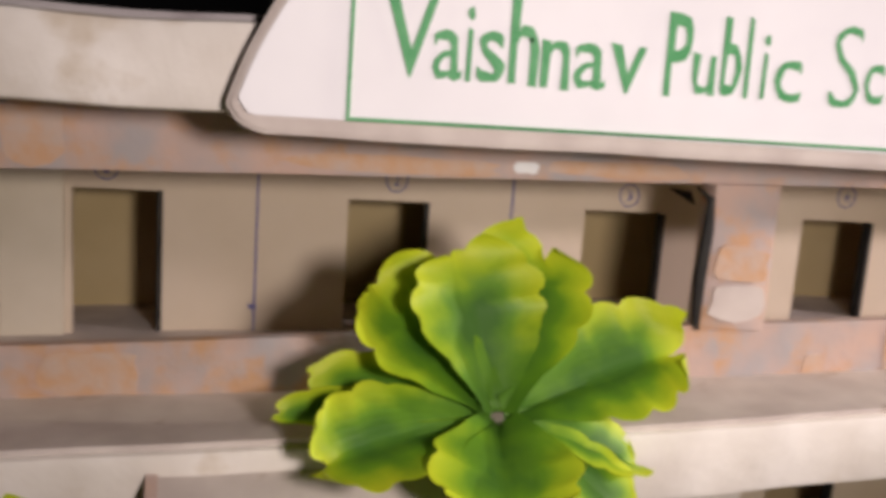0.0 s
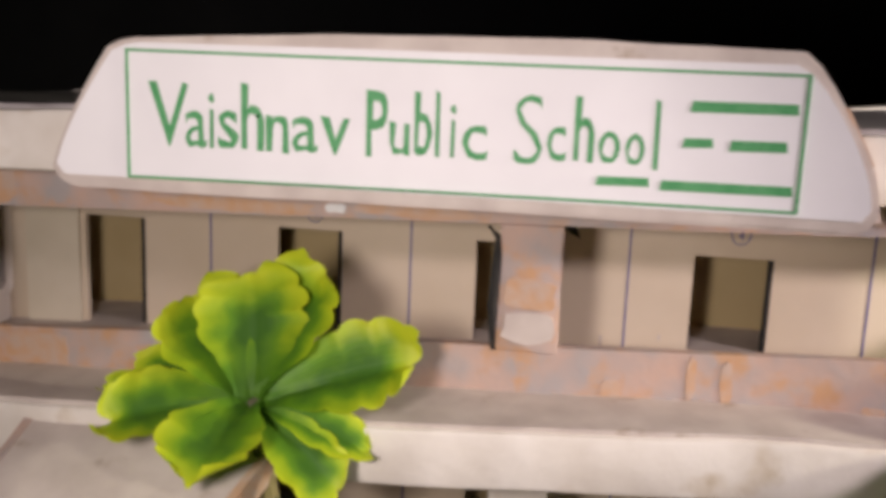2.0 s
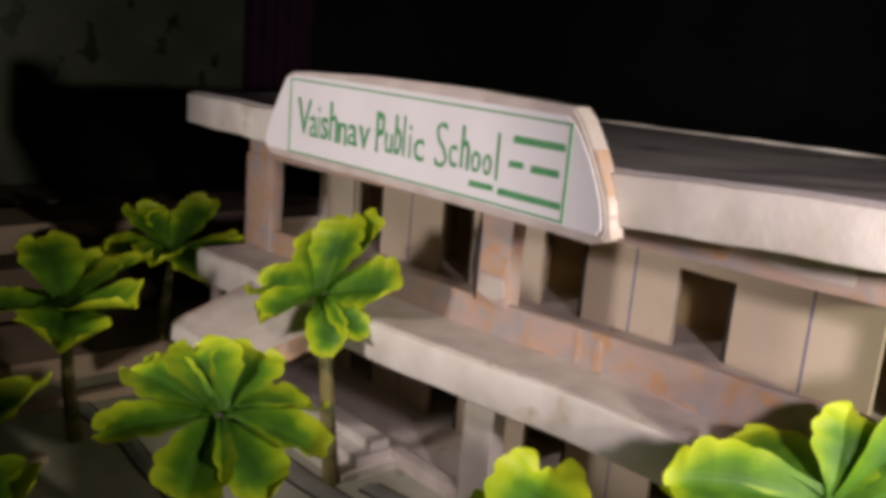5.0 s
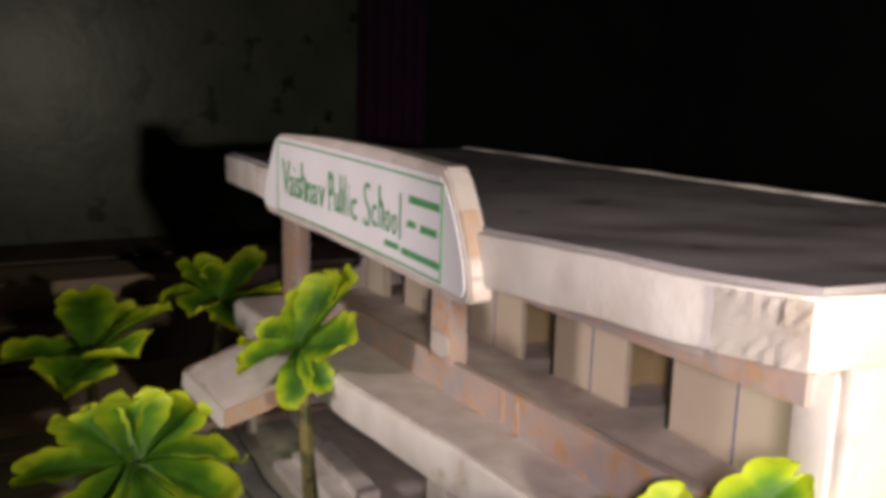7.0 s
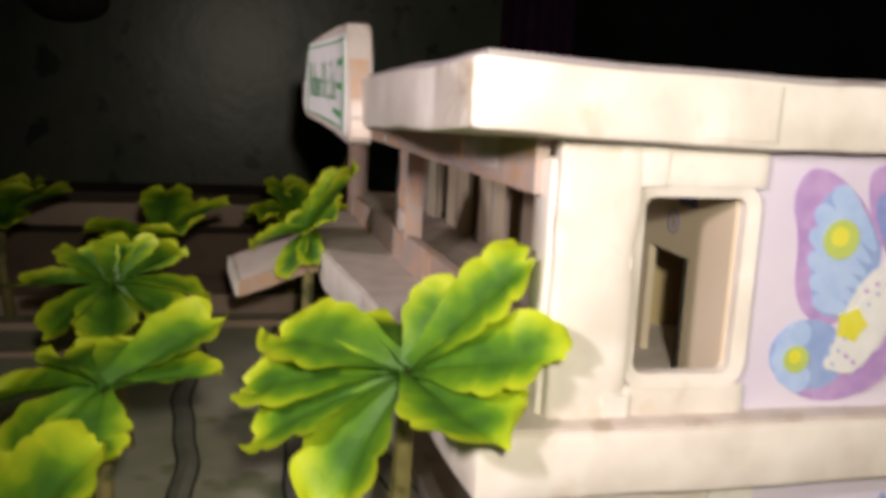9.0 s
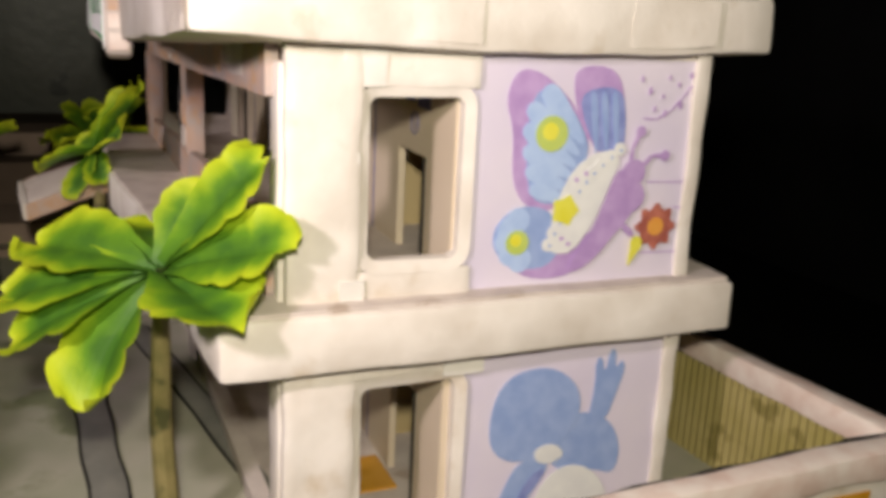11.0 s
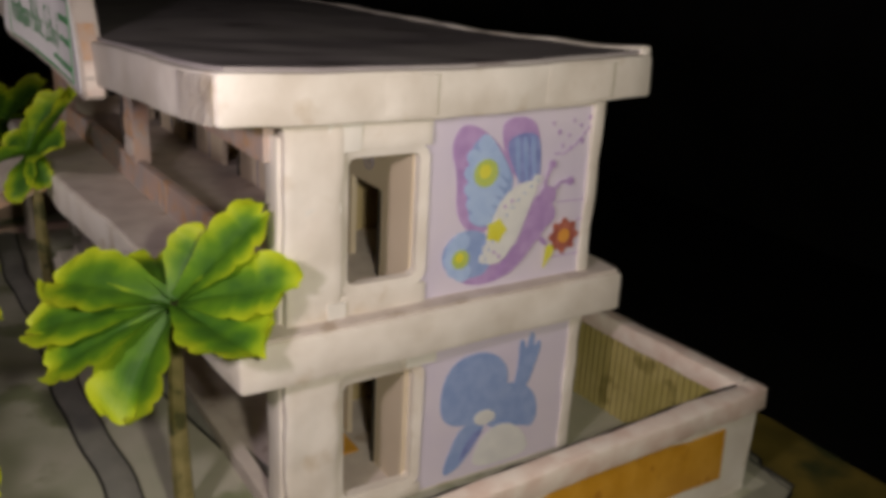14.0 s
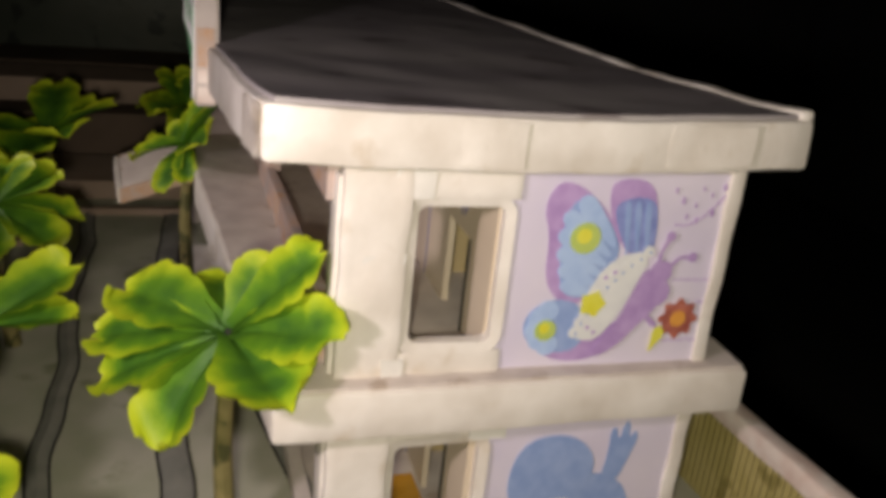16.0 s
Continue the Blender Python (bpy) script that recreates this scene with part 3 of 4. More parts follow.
on_sign = lambda u, v: Vector((u, 0.0001 + bend(u), v))
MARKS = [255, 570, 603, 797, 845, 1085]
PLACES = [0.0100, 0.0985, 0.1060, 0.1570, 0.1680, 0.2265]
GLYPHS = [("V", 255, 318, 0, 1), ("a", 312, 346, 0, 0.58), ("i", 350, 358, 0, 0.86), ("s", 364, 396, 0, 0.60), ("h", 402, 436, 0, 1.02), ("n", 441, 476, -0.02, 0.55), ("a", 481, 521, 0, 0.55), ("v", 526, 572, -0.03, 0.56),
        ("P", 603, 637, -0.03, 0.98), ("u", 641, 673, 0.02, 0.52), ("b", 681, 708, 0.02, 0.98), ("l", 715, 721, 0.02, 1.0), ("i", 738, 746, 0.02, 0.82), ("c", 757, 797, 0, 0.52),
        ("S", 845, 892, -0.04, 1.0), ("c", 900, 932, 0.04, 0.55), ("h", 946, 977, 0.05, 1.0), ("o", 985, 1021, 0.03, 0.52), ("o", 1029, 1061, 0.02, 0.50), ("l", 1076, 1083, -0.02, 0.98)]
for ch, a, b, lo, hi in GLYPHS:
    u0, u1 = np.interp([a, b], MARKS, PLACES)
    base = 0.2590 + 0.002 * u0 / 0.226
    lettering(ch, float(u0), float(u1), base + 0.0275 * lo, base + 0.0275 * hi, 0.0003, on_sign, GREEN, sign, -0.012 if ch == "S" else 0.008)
# three short lines of an address, as plain bars
for x0, x1, z0, z1 in ((0.2370, 0.2778, 0.2838, 0.2885), (0.2350, 0.2470, 0.2697, 0.2738), (0.2530, 0.2750, 0.2692, 0.2738), (0.2020, 0.2235, 0.2528, 0.2568), (0.2275, 0.2785, 0.2522, 0.2566)):
    part("writing_bar", sheet([(x0, z0), (x1, z0 + 0.0005), (x1 - 0.0006, z1), (x0 + 0.0008, z1 - 0.0003)], lambda u, v, d: (u, bend(u) - 0.0001 + d, v), 0.0006), GREEN, sign, "green bar of small writing")

part("card_flap", box(-0.148, -0.112, INNER - 0.0035, INNER - 0.0015, SLAB1 - 0.014, 0.211), P_CREAM, upper, "lighter card flap")
part("ink_mark", box(-0.0288, -0.0252, INNER - 0.0006, INNER + 0.0005, 0.1455, 0.1480), BLUEINK, upper, "ink blot")
part("torn_corner", sheet([(0.182, 0.2145), (0.195, 0.2130), (0.198, 0.2060), (0.193, 0.2085)], lambda u, v, d: (u, INNER - 0.0008 + d, v), 0.0012), BLACK, upper, "dark torn corner")

for x, z0, z1 in ((0.213, 0.138, 0.150), (0.246, 0.150, 0.153)):
    part("scuff", box(x - 0.0008, x + 0.0008, INNER - 0.0005, INNER + 0.0005, z0, z1), GREYBOARD, upper, "grey scuff")

# room numbers in rings above the doorways
for i, (x, z) in enumerate(((-0.094, 0.211), (0.040, 0.2115), (0.161, 0.2095), (0.286, 0.2145), (0.424, 0.2165))):
    ring = tube([(x + 0.0052 * math.cos(a), INNER - 0.0003, z + 0.0058 * math.sin(a)) for a in [k * 0.2618 for k in range(25)]], [0.0004] * 25, sides=5)
    part("number_ring", ring, BLUEINK, upper, "blue ink ring")
    lettering(str(i + 1), x - 0.0014, x + 0.0014, z - 0.003, z + 0.003, 0, lambda u, v: Vector((u, INNER - 0.0004, v)), BLUEINK, upper)

for x0, x1, z0, z1 in ((0.408, 0.424, 0.2275, 0.2312), (0.428, 0.446, 0.2255, 0.2312)):
    part("writing_bar", box(x0, x1, INNER - 0.0004, INNER + 0.0005, z0, z1), BLUEINK, upper, "faded blue bar of writing")

# ---- printed pictures on the end wall, as plain coloured shapes ----
def shape(pts, material, parent, level, soften=3):
    """A rounded flat shape on the end wall."""
    for _ in range(soften):
        nxt = []
        for a, b in zip(pts, pts[1:] + pts[:1]):
            nxt += [(a[0] * 0.75 + b[0] * 0.25, a[1] * 0.75 + b[1] * 0.25), (a[0] * 0.25 + b[0] * 0.75, a[1] * 0.25 + b[1] * 0.75)]
        pts = nxt
    return part("shape", sheet(pts, lambda u, v, d: (RIGHT + 0.0006 + level * 0.00025 + d, u, v), 0.0003), material, parent)


def disc(u, v, r, k=14, wave=0.0, lobes=0, sq=1.0):
    return [(u + r * (1 + wave * math.cos(lobes * g)) * math.cos(g) * sq, v + r * (1 + wave * math.cos(lobes * g)) * math.sin(g)) for g in [2 * math.pi * i / k for i in range(k)]]


def paper(y0, y1, z0, z1, parent, label):
    return part("paper", crumple(box(RIGHT - 0.0005, RIGHT + 0.0007, y0, y1, z0, z1), 0.0001, 30), LILAC, parent, label)


pic = empty("printed_picture", "lilac paper print of blue and violet shapes on the wall", "picture", "wall prints", at=(RIGHT, 0.220, 0.142))
paper(0.154, 0.2865, 0.1415, 0.2555, pic, "pale lilac printed paper")
# the large wing: violet rim, pale blue cells fanning out from the body
shape([(0.178, 0.250), (0.190, 0.249), (0.203, 0.240), (0.214, 0.228), (0.222, 0.211), (0.212, 0.194), (0.200, 0.178), (0.186, 0.183), (0.178, 0.196), (0.178, 0.220), (0.172, 0.236)], P_PURPLE, pic, 1, 2)
shape([(0.192, 0.242), (0.206, 0.235), (0.217, 0.220), (0.221, 0.208), (0.208, 0.184), (0.192, 0.184), (0.186, 0.196), (0.185, 0.220), (0.186, 0.234)], P_BLUE, pic, 2, 2)
for k, (ua, va, wide) in enumerate(((0.195, 0.2395, 0.0062), (0.187, 0.2310, 0.0056), (0.1855, 0.2210, 0.0056), (0.1860, 0.2105, 0.0052), (0.1880, 0.2005, 0.0048), (0.1905, 0.1915, 0.0044))):
    ub, vb = 0.219 - 0.0014 * k, 0.211 - 0.0052 * k
    d = Vector((ub - ua, vb - va)).normalized()
    nu_, nv_ = -d.y * wide, d.x * wide
    shape([(ua - d.x * 0.004, va - d.y * 0.004), (ua + nu_, va + nv_), (0.4 * ua + 0.6 * ub + nu_ * 0.7, 0.4 * va + 0.6 * vb + nv_ * 0.7), (ub, vb), (0.4 * ua + 0.6 * ub - nu_ * 0.7, 0.4 * va + 0.6 * vb - nv_ * 0.7), (ua - nu_, va - nv_)], P_LBLUE, pic, 3 + 0.2 * k, 2)
# the far wing
shape([(0.209, 0.252), (0.233, 0.252), (0.240, 0.232), (0.241, 0.206), (0.228, 0.206), (0.215, 0.222), (0.209, 0.238)], P_PURPLE, pic, 1.2, 2)
shape([(0.212, 0.240), (0.236, 0.243), (0.2405, 0.226), (0.240, 0.207), (0.227, 0.207), (0.216, 0.224)], P_DBLUE, pic, 2, 2)
for k in range(3):
    u = 0.220 + 0.006 * k
    shape([(u - 0.0024, 0.239), (u + 0.0024, 0.240), (u + 0.0050, 0.210), (u + 0.0036, 0.208)], P_BLUE, pic, 2.6 + 0.2 * k, 2)
# the lower wing and its violet hem
shape([(0.172, 0.158), (0.190, 0.145), (0.214, 0.145), (0.234, 0.158), (0.238, 0.172), (0.226, 0.170), (0.206, 0.156), (0.186, 0.152)], P_PURPLE, pic, 1.5, 2)
shape([(0.188, 0.184), (0.176, 0.180), (0.169, 0.170), (0.172, 0.158), (0.188, 0.150), (0.204, 0.152), (0.209, 0.166), (0.202, 0.180)], P_BLUE, pic, 2.2, 2)
for k in range(5):
    g = radians(118 + 34 * k)
    shape(disc(0.188 + 0.0105 * math.cos(g), 0.1665 + 0.0110 * math.sin(g), 0.0066, 12), P_LBLUE, pic, 3 + 0.2 * k, 1)
# pale lace between wing and body: a fan of small rounded petals, spotted
shape([(0.200, 0.164), (0.203, 0.158), (0.215, 0.158), (0.226, 0.174), (0.233, 0.192), (0.240, 0.208), (0.226, 0.211), (0.212, 0.202), (0.204, 0.186)], P_LIGHT, pic, 4.4, 1)
for k in range(11):
    g = k / 10
    u, v = 0.2005 + 0.021 * g + 0.016 * g * g, 0.163 + 0.062 * g - 0.014 * g * g
    shape(disc(u, v, 0.0036, 9), P_LIGHT, pic, 5 + 0.08 * k, 1)
    shape(disc(u + 0.0010, v - 0.0006, 0.0009, 6), P_BLUE, pic, 6.2, 1)
for u, v in ((0.214, 0.196), (0.219, 0.199), (0.208, 0.166), (0.212, 0.163)):
    shape(disc(u, v, 0.0013, 7), P_PURPLE, pic, 6.2, 1)
# body
shape([(0.238, 0.203), (0.252, 0.196), (0.252, 0.182), (0.240, 0.168), (0.226, 0.152), (0.214, 0.147), (0.212, 0.151), (0.226, 0.170), (0.232, 0.188)], P_PURPLE, pic, 7, 2)
shape(disc(0.2465, 0.1865, 0.0085), P_PURPLE, pic, 7.4, 1)
shape(disc(0.2470, 0.1990, 0.0070), P_PURPLE, pic, 7.6, 1)
shape([(0.240, 0.172), (0.243, 0.174), (0.251, 0.167), (0.249, 0.164)], P_PURPLE, pic, 7.5, 1)
for u, v, r in ((0.198, 0.219, 0.0090), (0.183, 0.1650, 0.0064)):
    shape(disc(u, v, r), P_LIME, pic, 5.6, 1)
    shape(disc(u - 0.0008, v + 0.0012, r * 0.5), P_YELLOW, pic, 6, 1)
shape(disc(0.2085, 0.1805, 0.0072, 15, 0.2, 5), P_YELLOW, pic, 6.6, 1)
# flower and its stalk
shape(disc(0.2635, 0.1700, 0.0112, 40, 0.16, 8), P_RED, pic, 8, 1)
shape(disc(0.2635, 0.1700, 0.0050), P_ORANGE, pic, 8.6, 1)
shape([(0.249, 0.164), (0.254, 0.166), (0.257, 0.160), (0.252, 0.154), (0.248, 0.148), (0.249, 0.157)], P_YELLOW, pic, 8.2, 1)
for pts in (((0.2445, 0.203), (0.2450, 0.211), (0.2490, 0.2200)), ((0.2510, 0.2010), (0.2570, 0.2075), (0.2650, 0.2075))):
    for a, b in zip(pts, pts[1:]):
        d = Vector((b[0] - a[0], b[1] - a[1])).normalized() * 0.0011
        shape([(a[0] - d.y, a[1] + d.x), (b[0] - d.y, b[1] + d.x), (b[0] + d.y, b[1] - d.x), (a[0] + d.y, a[1] - d.x)], P_PURPLE, pic, 7, 1)
    shape(disc(pts[-1][0], pts[-1][1], 0.0030, 8), P_PURPLE, pic, 8, 1)
# a curling sprig with small buds in the corner
SPRIG = [(0.2500, 0.2265), (0.2580, 0.2260), (0.2660, 0.2300), (0.2730, 0.2370), (0.2790, 0.2440), (0.2840, 0.2480)]
for (ax, av), (bx, bv) in zip(SPRIG, SPRIG[1:]):
    d = Vector((bx - ax, bv - av)).normalized() * 0.00045
    shape([(ax - d.y, av + d.x), (bx - d.y, bv + d.x), (bx + d.y, bv - d.x), (ax + d.y, av - d.x)], P_PURPLE, pic, 3, 1)
for k, (u, v, r) in enumerate(((0.2530, 0.2400, 0.0019), (0.2565, 0.2310, 0.0014), (0.2610, 0.2375, 0.0012), (0.2630, 0.2290, 0.0017), (0.2700, 0.2435, 0.0013), (0.2720, 0.2330, 0.0019), (0.2770, 0.2480, 0.0017), (0.2790, 0.2390, 0.0013), (0.2475, 0.2460, 0.0014), (0.2640, 0.2470, 0.0012))):
    shape([(u - r * 0.8, v), (u, v + r * 1.5), (u + r * 0.8, v), (u, v - r * 1.2)], P_PURPLE, pic, 3.2 + 0.1 * k, 1)
for v, a, b in ((0.1940, 0.2560, 0.2790), (0.1800, 0.2740, 0.2850), (0.1560, 0.2560, 0.2830)):
    shape([(a, v), (b, v - 0.0006), (b, v - 0.0012), (a, v - 0.0006)], P_PURPLE, pic, 2, 0)

low_pic = empty("printed_picture", "lilac paper print of soft blue shapes on the lower wall", "picture", "wall prints", at=(RIGHT, 0.220, 0.0))
paper(0.157, 0.2855, 0.002, 0.1045, low_pic, "pale lilac printed paper")
shape([(0.222, 0.068), (0.240, 0.066), (0.252, 0.056), (0.2575, 0.042), (0.255, 0.026), (0.240, 0.032), (0.222, 0.032), (0.210, 0.042)], P_BLUE, low_pic, 1, 2)
shape([(0.234, 0.062), (0.237, 0.082), (0.236, 0.097), (0.240, 0.099), (0.2425, 0.088), (0.2445, 0.102), (0.2485, 0.102), (0.2490, 0.090), (0.2525, 0.096), (0.2555, 0.091), (0.2510, 0.076), (0.2455, 0.060)], P_BLUE, low_pic, 2, 1)
shape([(0.174, 0.066), (0.178, 0.086), (0.190, 0.096), (0.212, 0.096), (0.228, 0.082), (0.229, 0.064), (0.214, 0.046), (0.192, 0.042), (0.177, 0.050)], P_BLUE, low_pic, 3, 3)
shape([(0.194, 0.045), (0.214, 0.042), (0.205, 0.026), (0.192, 0.010), (0.178, 0.006), (0.184, 0.026)], P_BLUE, low_pic, 2.5, 2)
shape([(0.200, 0.034), (0.212, 0.038), (0.203, 0.024), (0.190, 0.012)], P_DBLUE, low_pic, 3.2, 1)
shape([(0.201, 0.006), (0.206, 0.026), (0.218, 0.037), (0.234, 0.036), (0.247, 0.024), (0.253, 0.006)], P_LIGHT, low_pic, 4, 2)
shape([(0.202, 0.050), (0.214, 0.052), (0.222, 0.044), (0.212, 0.039), (0.203, 0.042)], P_LIGHT, low_pic, 4.2, 2)

# ---- porch canopy and entrance steps ----
porch = empty("porch_canopy", "paper porch canopy, top greyed for dim light, pinkish edges, sloping", "canopy", at=(-0.01, -0.02, 0.1))
TOPC = [(-0.056, 0.010, 0.1245), (0.066, 0.009, 0.127), (0.047, -0.056, 0.099), (-0.050, -0.064, 0.101)]
top = corners([(x, y, z - 0.004) for x, y, z in TOPC[::-1]] + [(x, y, z) for x, y, z in TOPC[::-1]])
bmesh.ops.recalc_face_normals(top, faces=top.faces)
# grey instead of white: the dimness of grazing light is in the colour
part("canopy_sheet", crumple(top, 0.0009, 30, 0.015), GREYBOARD, porch, "paper sheet greyed for the dim grazing light", smooth=True)
for i, mat_ in ((1, ORANGEPINK), (2, WHITE), (3, PINK)):
    (xa, ya, za), (xb, yb, zb) = TOPC[i], TOPC[(i + 1) % 4]
    out = Vector((yb - ya, xa - xb, 0)).normalized() * -0.004
    edge = corners([(xa, ya, za - 0.013), (xb, yb, zb - 0.013), (xb + out.x, yb + out.y, zb - 0.013), (xa + out.x, ya + out.y, za - 0.013),
                    (xa, ya, za + 0.001), (xb, yb, zb + 0.001), (xb + out.x, yb + out.y, zb + 0.001), (xa + out.x, ya + out.y, za + 0.001)])
    bmesh.ops.recalc_face_normals(edge, faces=edge.faces)
    part("canopy_edge", crumple(edge, 0.0006, 40, 0.012), mat_, porch, "card edge of the canopy", smooth=True)
part("post", tube([(-0.137, 0.016, 0.0), (-0.136, 0.0155, 0.05), (-0.1355, 0.015, 0.104)], [0.0062, 0.0050, 0.0054], sides=12), GREYBOARD, school, "grey rolled paper post", smooth=True)
steps = empty("entrance_steps", "low white paper steps before the entrance", "steps", at=(0.02, 0.03, 0))
for i in range(3):
    part("step", crumple(box(-0.045 + 0.004 * i, 0.085 - 0.006 * i, 0.010 + 0.017 * i, 0.062, 0.007 * i, 0.007 * (i + 1)), 0.0006, 30), WHITE, steps, smooth=True)

# ---- strips on the ground and the boundary wall ----
def ground_strip(x0, x1, ya, yb, width, wave, label):
    """A flat strip of tape along the ground, its middle running from ya to yb, dark along both edges."""
    line = []
    for k in range(41):
        x = x0 + (x1 - x0) * k / 40
        line.append((x, ya + (yb - ya) * k / 40 + wave * math.sin(x * 23 + ya * 90) + 0.3 * wave * math.sin(x * 71)))
    bm = bmesh.new()
    rows = [[bm.verts.new((x, y - width / 2, 0.0012)), bm.verts.new((x, y, 0.0042)), bm.verts.new((x, y + width / 2, 0.0012))] for x, y in line]
    for a, b in zip(rows, rows[1:]):
        for k in range(2):
            bm.faces.new((a[k], b[k], b[k + 1], a[k + 1]))
    strip = tagged(part("ground_strip", bm, STRIP, smooth=True), label, "strip", "ground strips")
    for off in (-width / 2, width / 2):
        part("dark_edge", tube([(x, y + off, 0.0010) for x, y in line], [0.0011] * 41, sides=5), BLACK, strip, "dark edge")


ground_strip(-0.16, 0.462, -0.012, -0.013, 0.021, 0.0030, "grey strip of tape laid along the ground before the model")
ground_strip(-0.16, 0.452, -0.104, -0.092, 0.015, 0.0040, "narrow grey strip of tape laid along the ground before the plants")
ground_strip(0.10, 0.470, 0.024, 0.090, 0.018, 0.0008, "grey paper strip along the foot of the model")

fence = empty("boundary_wall", "low corrugated card boundary wall with paper coping and brown tape", "wall", at=(0.57, 0.2, 0))


def boundary(x0, y0, x1, y1, height, out_side):
    """One length of the boundary wall; out_side: the side on which the tape is stuck."""
    d = Vector((x1 - x0, y1 - y0, 0))
    length = d.length
    d.normalize()
    w = Vector((-d.y, d.x, 0)) * out_side
    base = Vector((x0, y0, 0))
    to3d = lambda u, v, dd: base + d * u + w * dd + Vector((0, 0, v))
    # fluted inner face
    bm = bmesh.new()
    flutes = int(length / 0.0030)
    a = []
    for k in range(flutes + 1):
        u = length * k / flutes
        off = -0.0045 - (0.0016 if k % 2 else 0.0)
        a.append((bm.verts.new(to3d(u, 0, off)), bm.verts.new(to3d(u, height - 0.008, off))))
    for p, q in zip(a, a[1:]):
        bm.faces.new((p[0], q[0], q[1], p[1]))
    part("fluted_face", bm, OLIVE, fence, "olive corrugated card")
    part("wall_body", crumple(panel(0, length, 0, height - 0.002, [], to3d, 0.003), 0.0004, 30), WHITE, fence, "white paper over card", smooth=True)
    cop = panel(-0.004, length + 0.004, height - 0.015, height, [], lambda u, v, dd: to3d(u, v, dd - 0.008), 0.014)
    bmesh.ops.bevel(cop, geom=list(cop.edges), offset=0.0014, segments=2, affect="EDGES", profile=0.5)
    crumple(cop, 0.0022, 26, 0.012)
    part("coping", cop, PINKWHITE, fence, "pinkish white paper coping", smooth=True)
    seam = [] if length > 0.6 else [to3d(length * k / 40, height - 0.0012 + 0.0009 * math.sin(k * 1.9), -0.0090) for k in range(41)]
    if seam:
        part("dark_seam", tube(seam, [0.0011] * 41, sides=5), BLACK, fence, "dark inner edge of the coping")
    rj = random.Random(round(length * 1000))
    edge = [0.03 + (length - 0.06) * k / 24 for k in range(25)]
    low = [(u, 0.021 + rj.uniform(-0.002, 0.002)) for u in edge]
    high = [(u + rj.uniform(-0.003, 0.003), height - 0.020 + 0.004 * math.sin(u * 21) + rj.uniform(-0.0015, 0.0015)) for u in edge]
    tape = sheet(low + high[::-1], lambda u, v, dd: to3d(u, v, 0.0036 + dd), 0.0006)
    for u in (0.17, 0.31):
        if u < length - 0.05:
            part("tape_crease", sheet([(u, 0.030), (u + 0.012, 0.044), (u + 0.020, 0.058), (u + 0.021, 0.057), (u + 0.0135, 0.043), (u + 0.0015, 0.029)], lambda s, v, dd: to3d(s, v, 0.0040 + dd), 0.0005), P_LIGHT, fence, "white crease in the tape")
    part("tape", tape, ORANGE, fence, "glossy brown packing tape", smooth=True)


boundary(0.612, -0.15, 0.581, 0.366, 0.080, -1)
boundary(0.581, 0.363, -0.25, 0.312, 0.080, -1)

# patterned cloth beyond the boundary, its near edge scalloped and dark
CLOTH = paint("olive_brown_cloth", (0.085, 0.066, 0.010), (0.150, 0.108, 0.018), 0.75, 22, 500, 0.5, 0.0015, (0.035, 0.040, 0.010), 16, 0.52, 0.12)
PALESHEET = paint("pale_ground_paper", (0.20, 0.20, 0.15), (0.28, 0.27, 0.21), 0.7, 30, 500, 0.4, 0.001)
rj = random.Random(9)
edge = [(0.470 + 0.0070 * k, 0.4145 - 0.0011 * k + 0.0035 * abs(math.sin(k * 0.83)) + rj.uniform(-0.003, 0.003)) for k in range(20)]
edge += [(0.607 + 0.009 * abs(math.sin(k * 0.7)) + 0.0022 * k + rj.uniform(-0.003, 0.003), 0.386 - 0.017 * k + rj.uniform(-0.004, 0.004)) for k in range(29)]
cloth = part("ground_cloth", sheet(edge + [(1.15, -0.099), (1.15, 0.458), (0.470, 0.458)], lambda u, v, d: (u, v, 0.0018 + d), 0.0016), CLOTH)
tagged(cloth, "olive-brown patterned cloth spread beyond the boundary wall", "cloth", kind="structure")
part("dark_hem", tube([(u, v, 0.0032) for u, v in edge], [0.0013] * len(edge), sides=5), BLACK, cloth, "dark scalloped edge")
pale = part("ground_paper", sheet([(0.40, 0.376), (0.590, 0.385), (0.600, 0.30), (0.622, 0.31), (0.632, 0.36), (0.632, 0.386), (0.617, 0.396)] + [(0.610 - 0.014 * k, 0.413 + 0.0004 * k + rj.uniform(-0.004, 0.004)) for k in range(15)] + [(0.40, 0.424)], lambda u, v, d: (u, v, 0.0006 + d), 0.0011), PALESHEET)
tagged(pale, "pale torn paper lying at the foot of the boundary wall", "paper", kind="structure")
for k, (xa, ya, xb, yb) in enumerate(((0.470, 0.392, 0.600, 0.400), (0.500, 0.404, 0.628, 0.392))):
    part("dark_crease", tube([(xa + (xb - xa) * t / 12, ya + (yb - ya) * t / 12 + 0.002 * math.sin(t * 1.1 + k), 0.0016) for t in range(13)], [0.0007] * 13, sides=5), BLACK, pale, "dark crease")

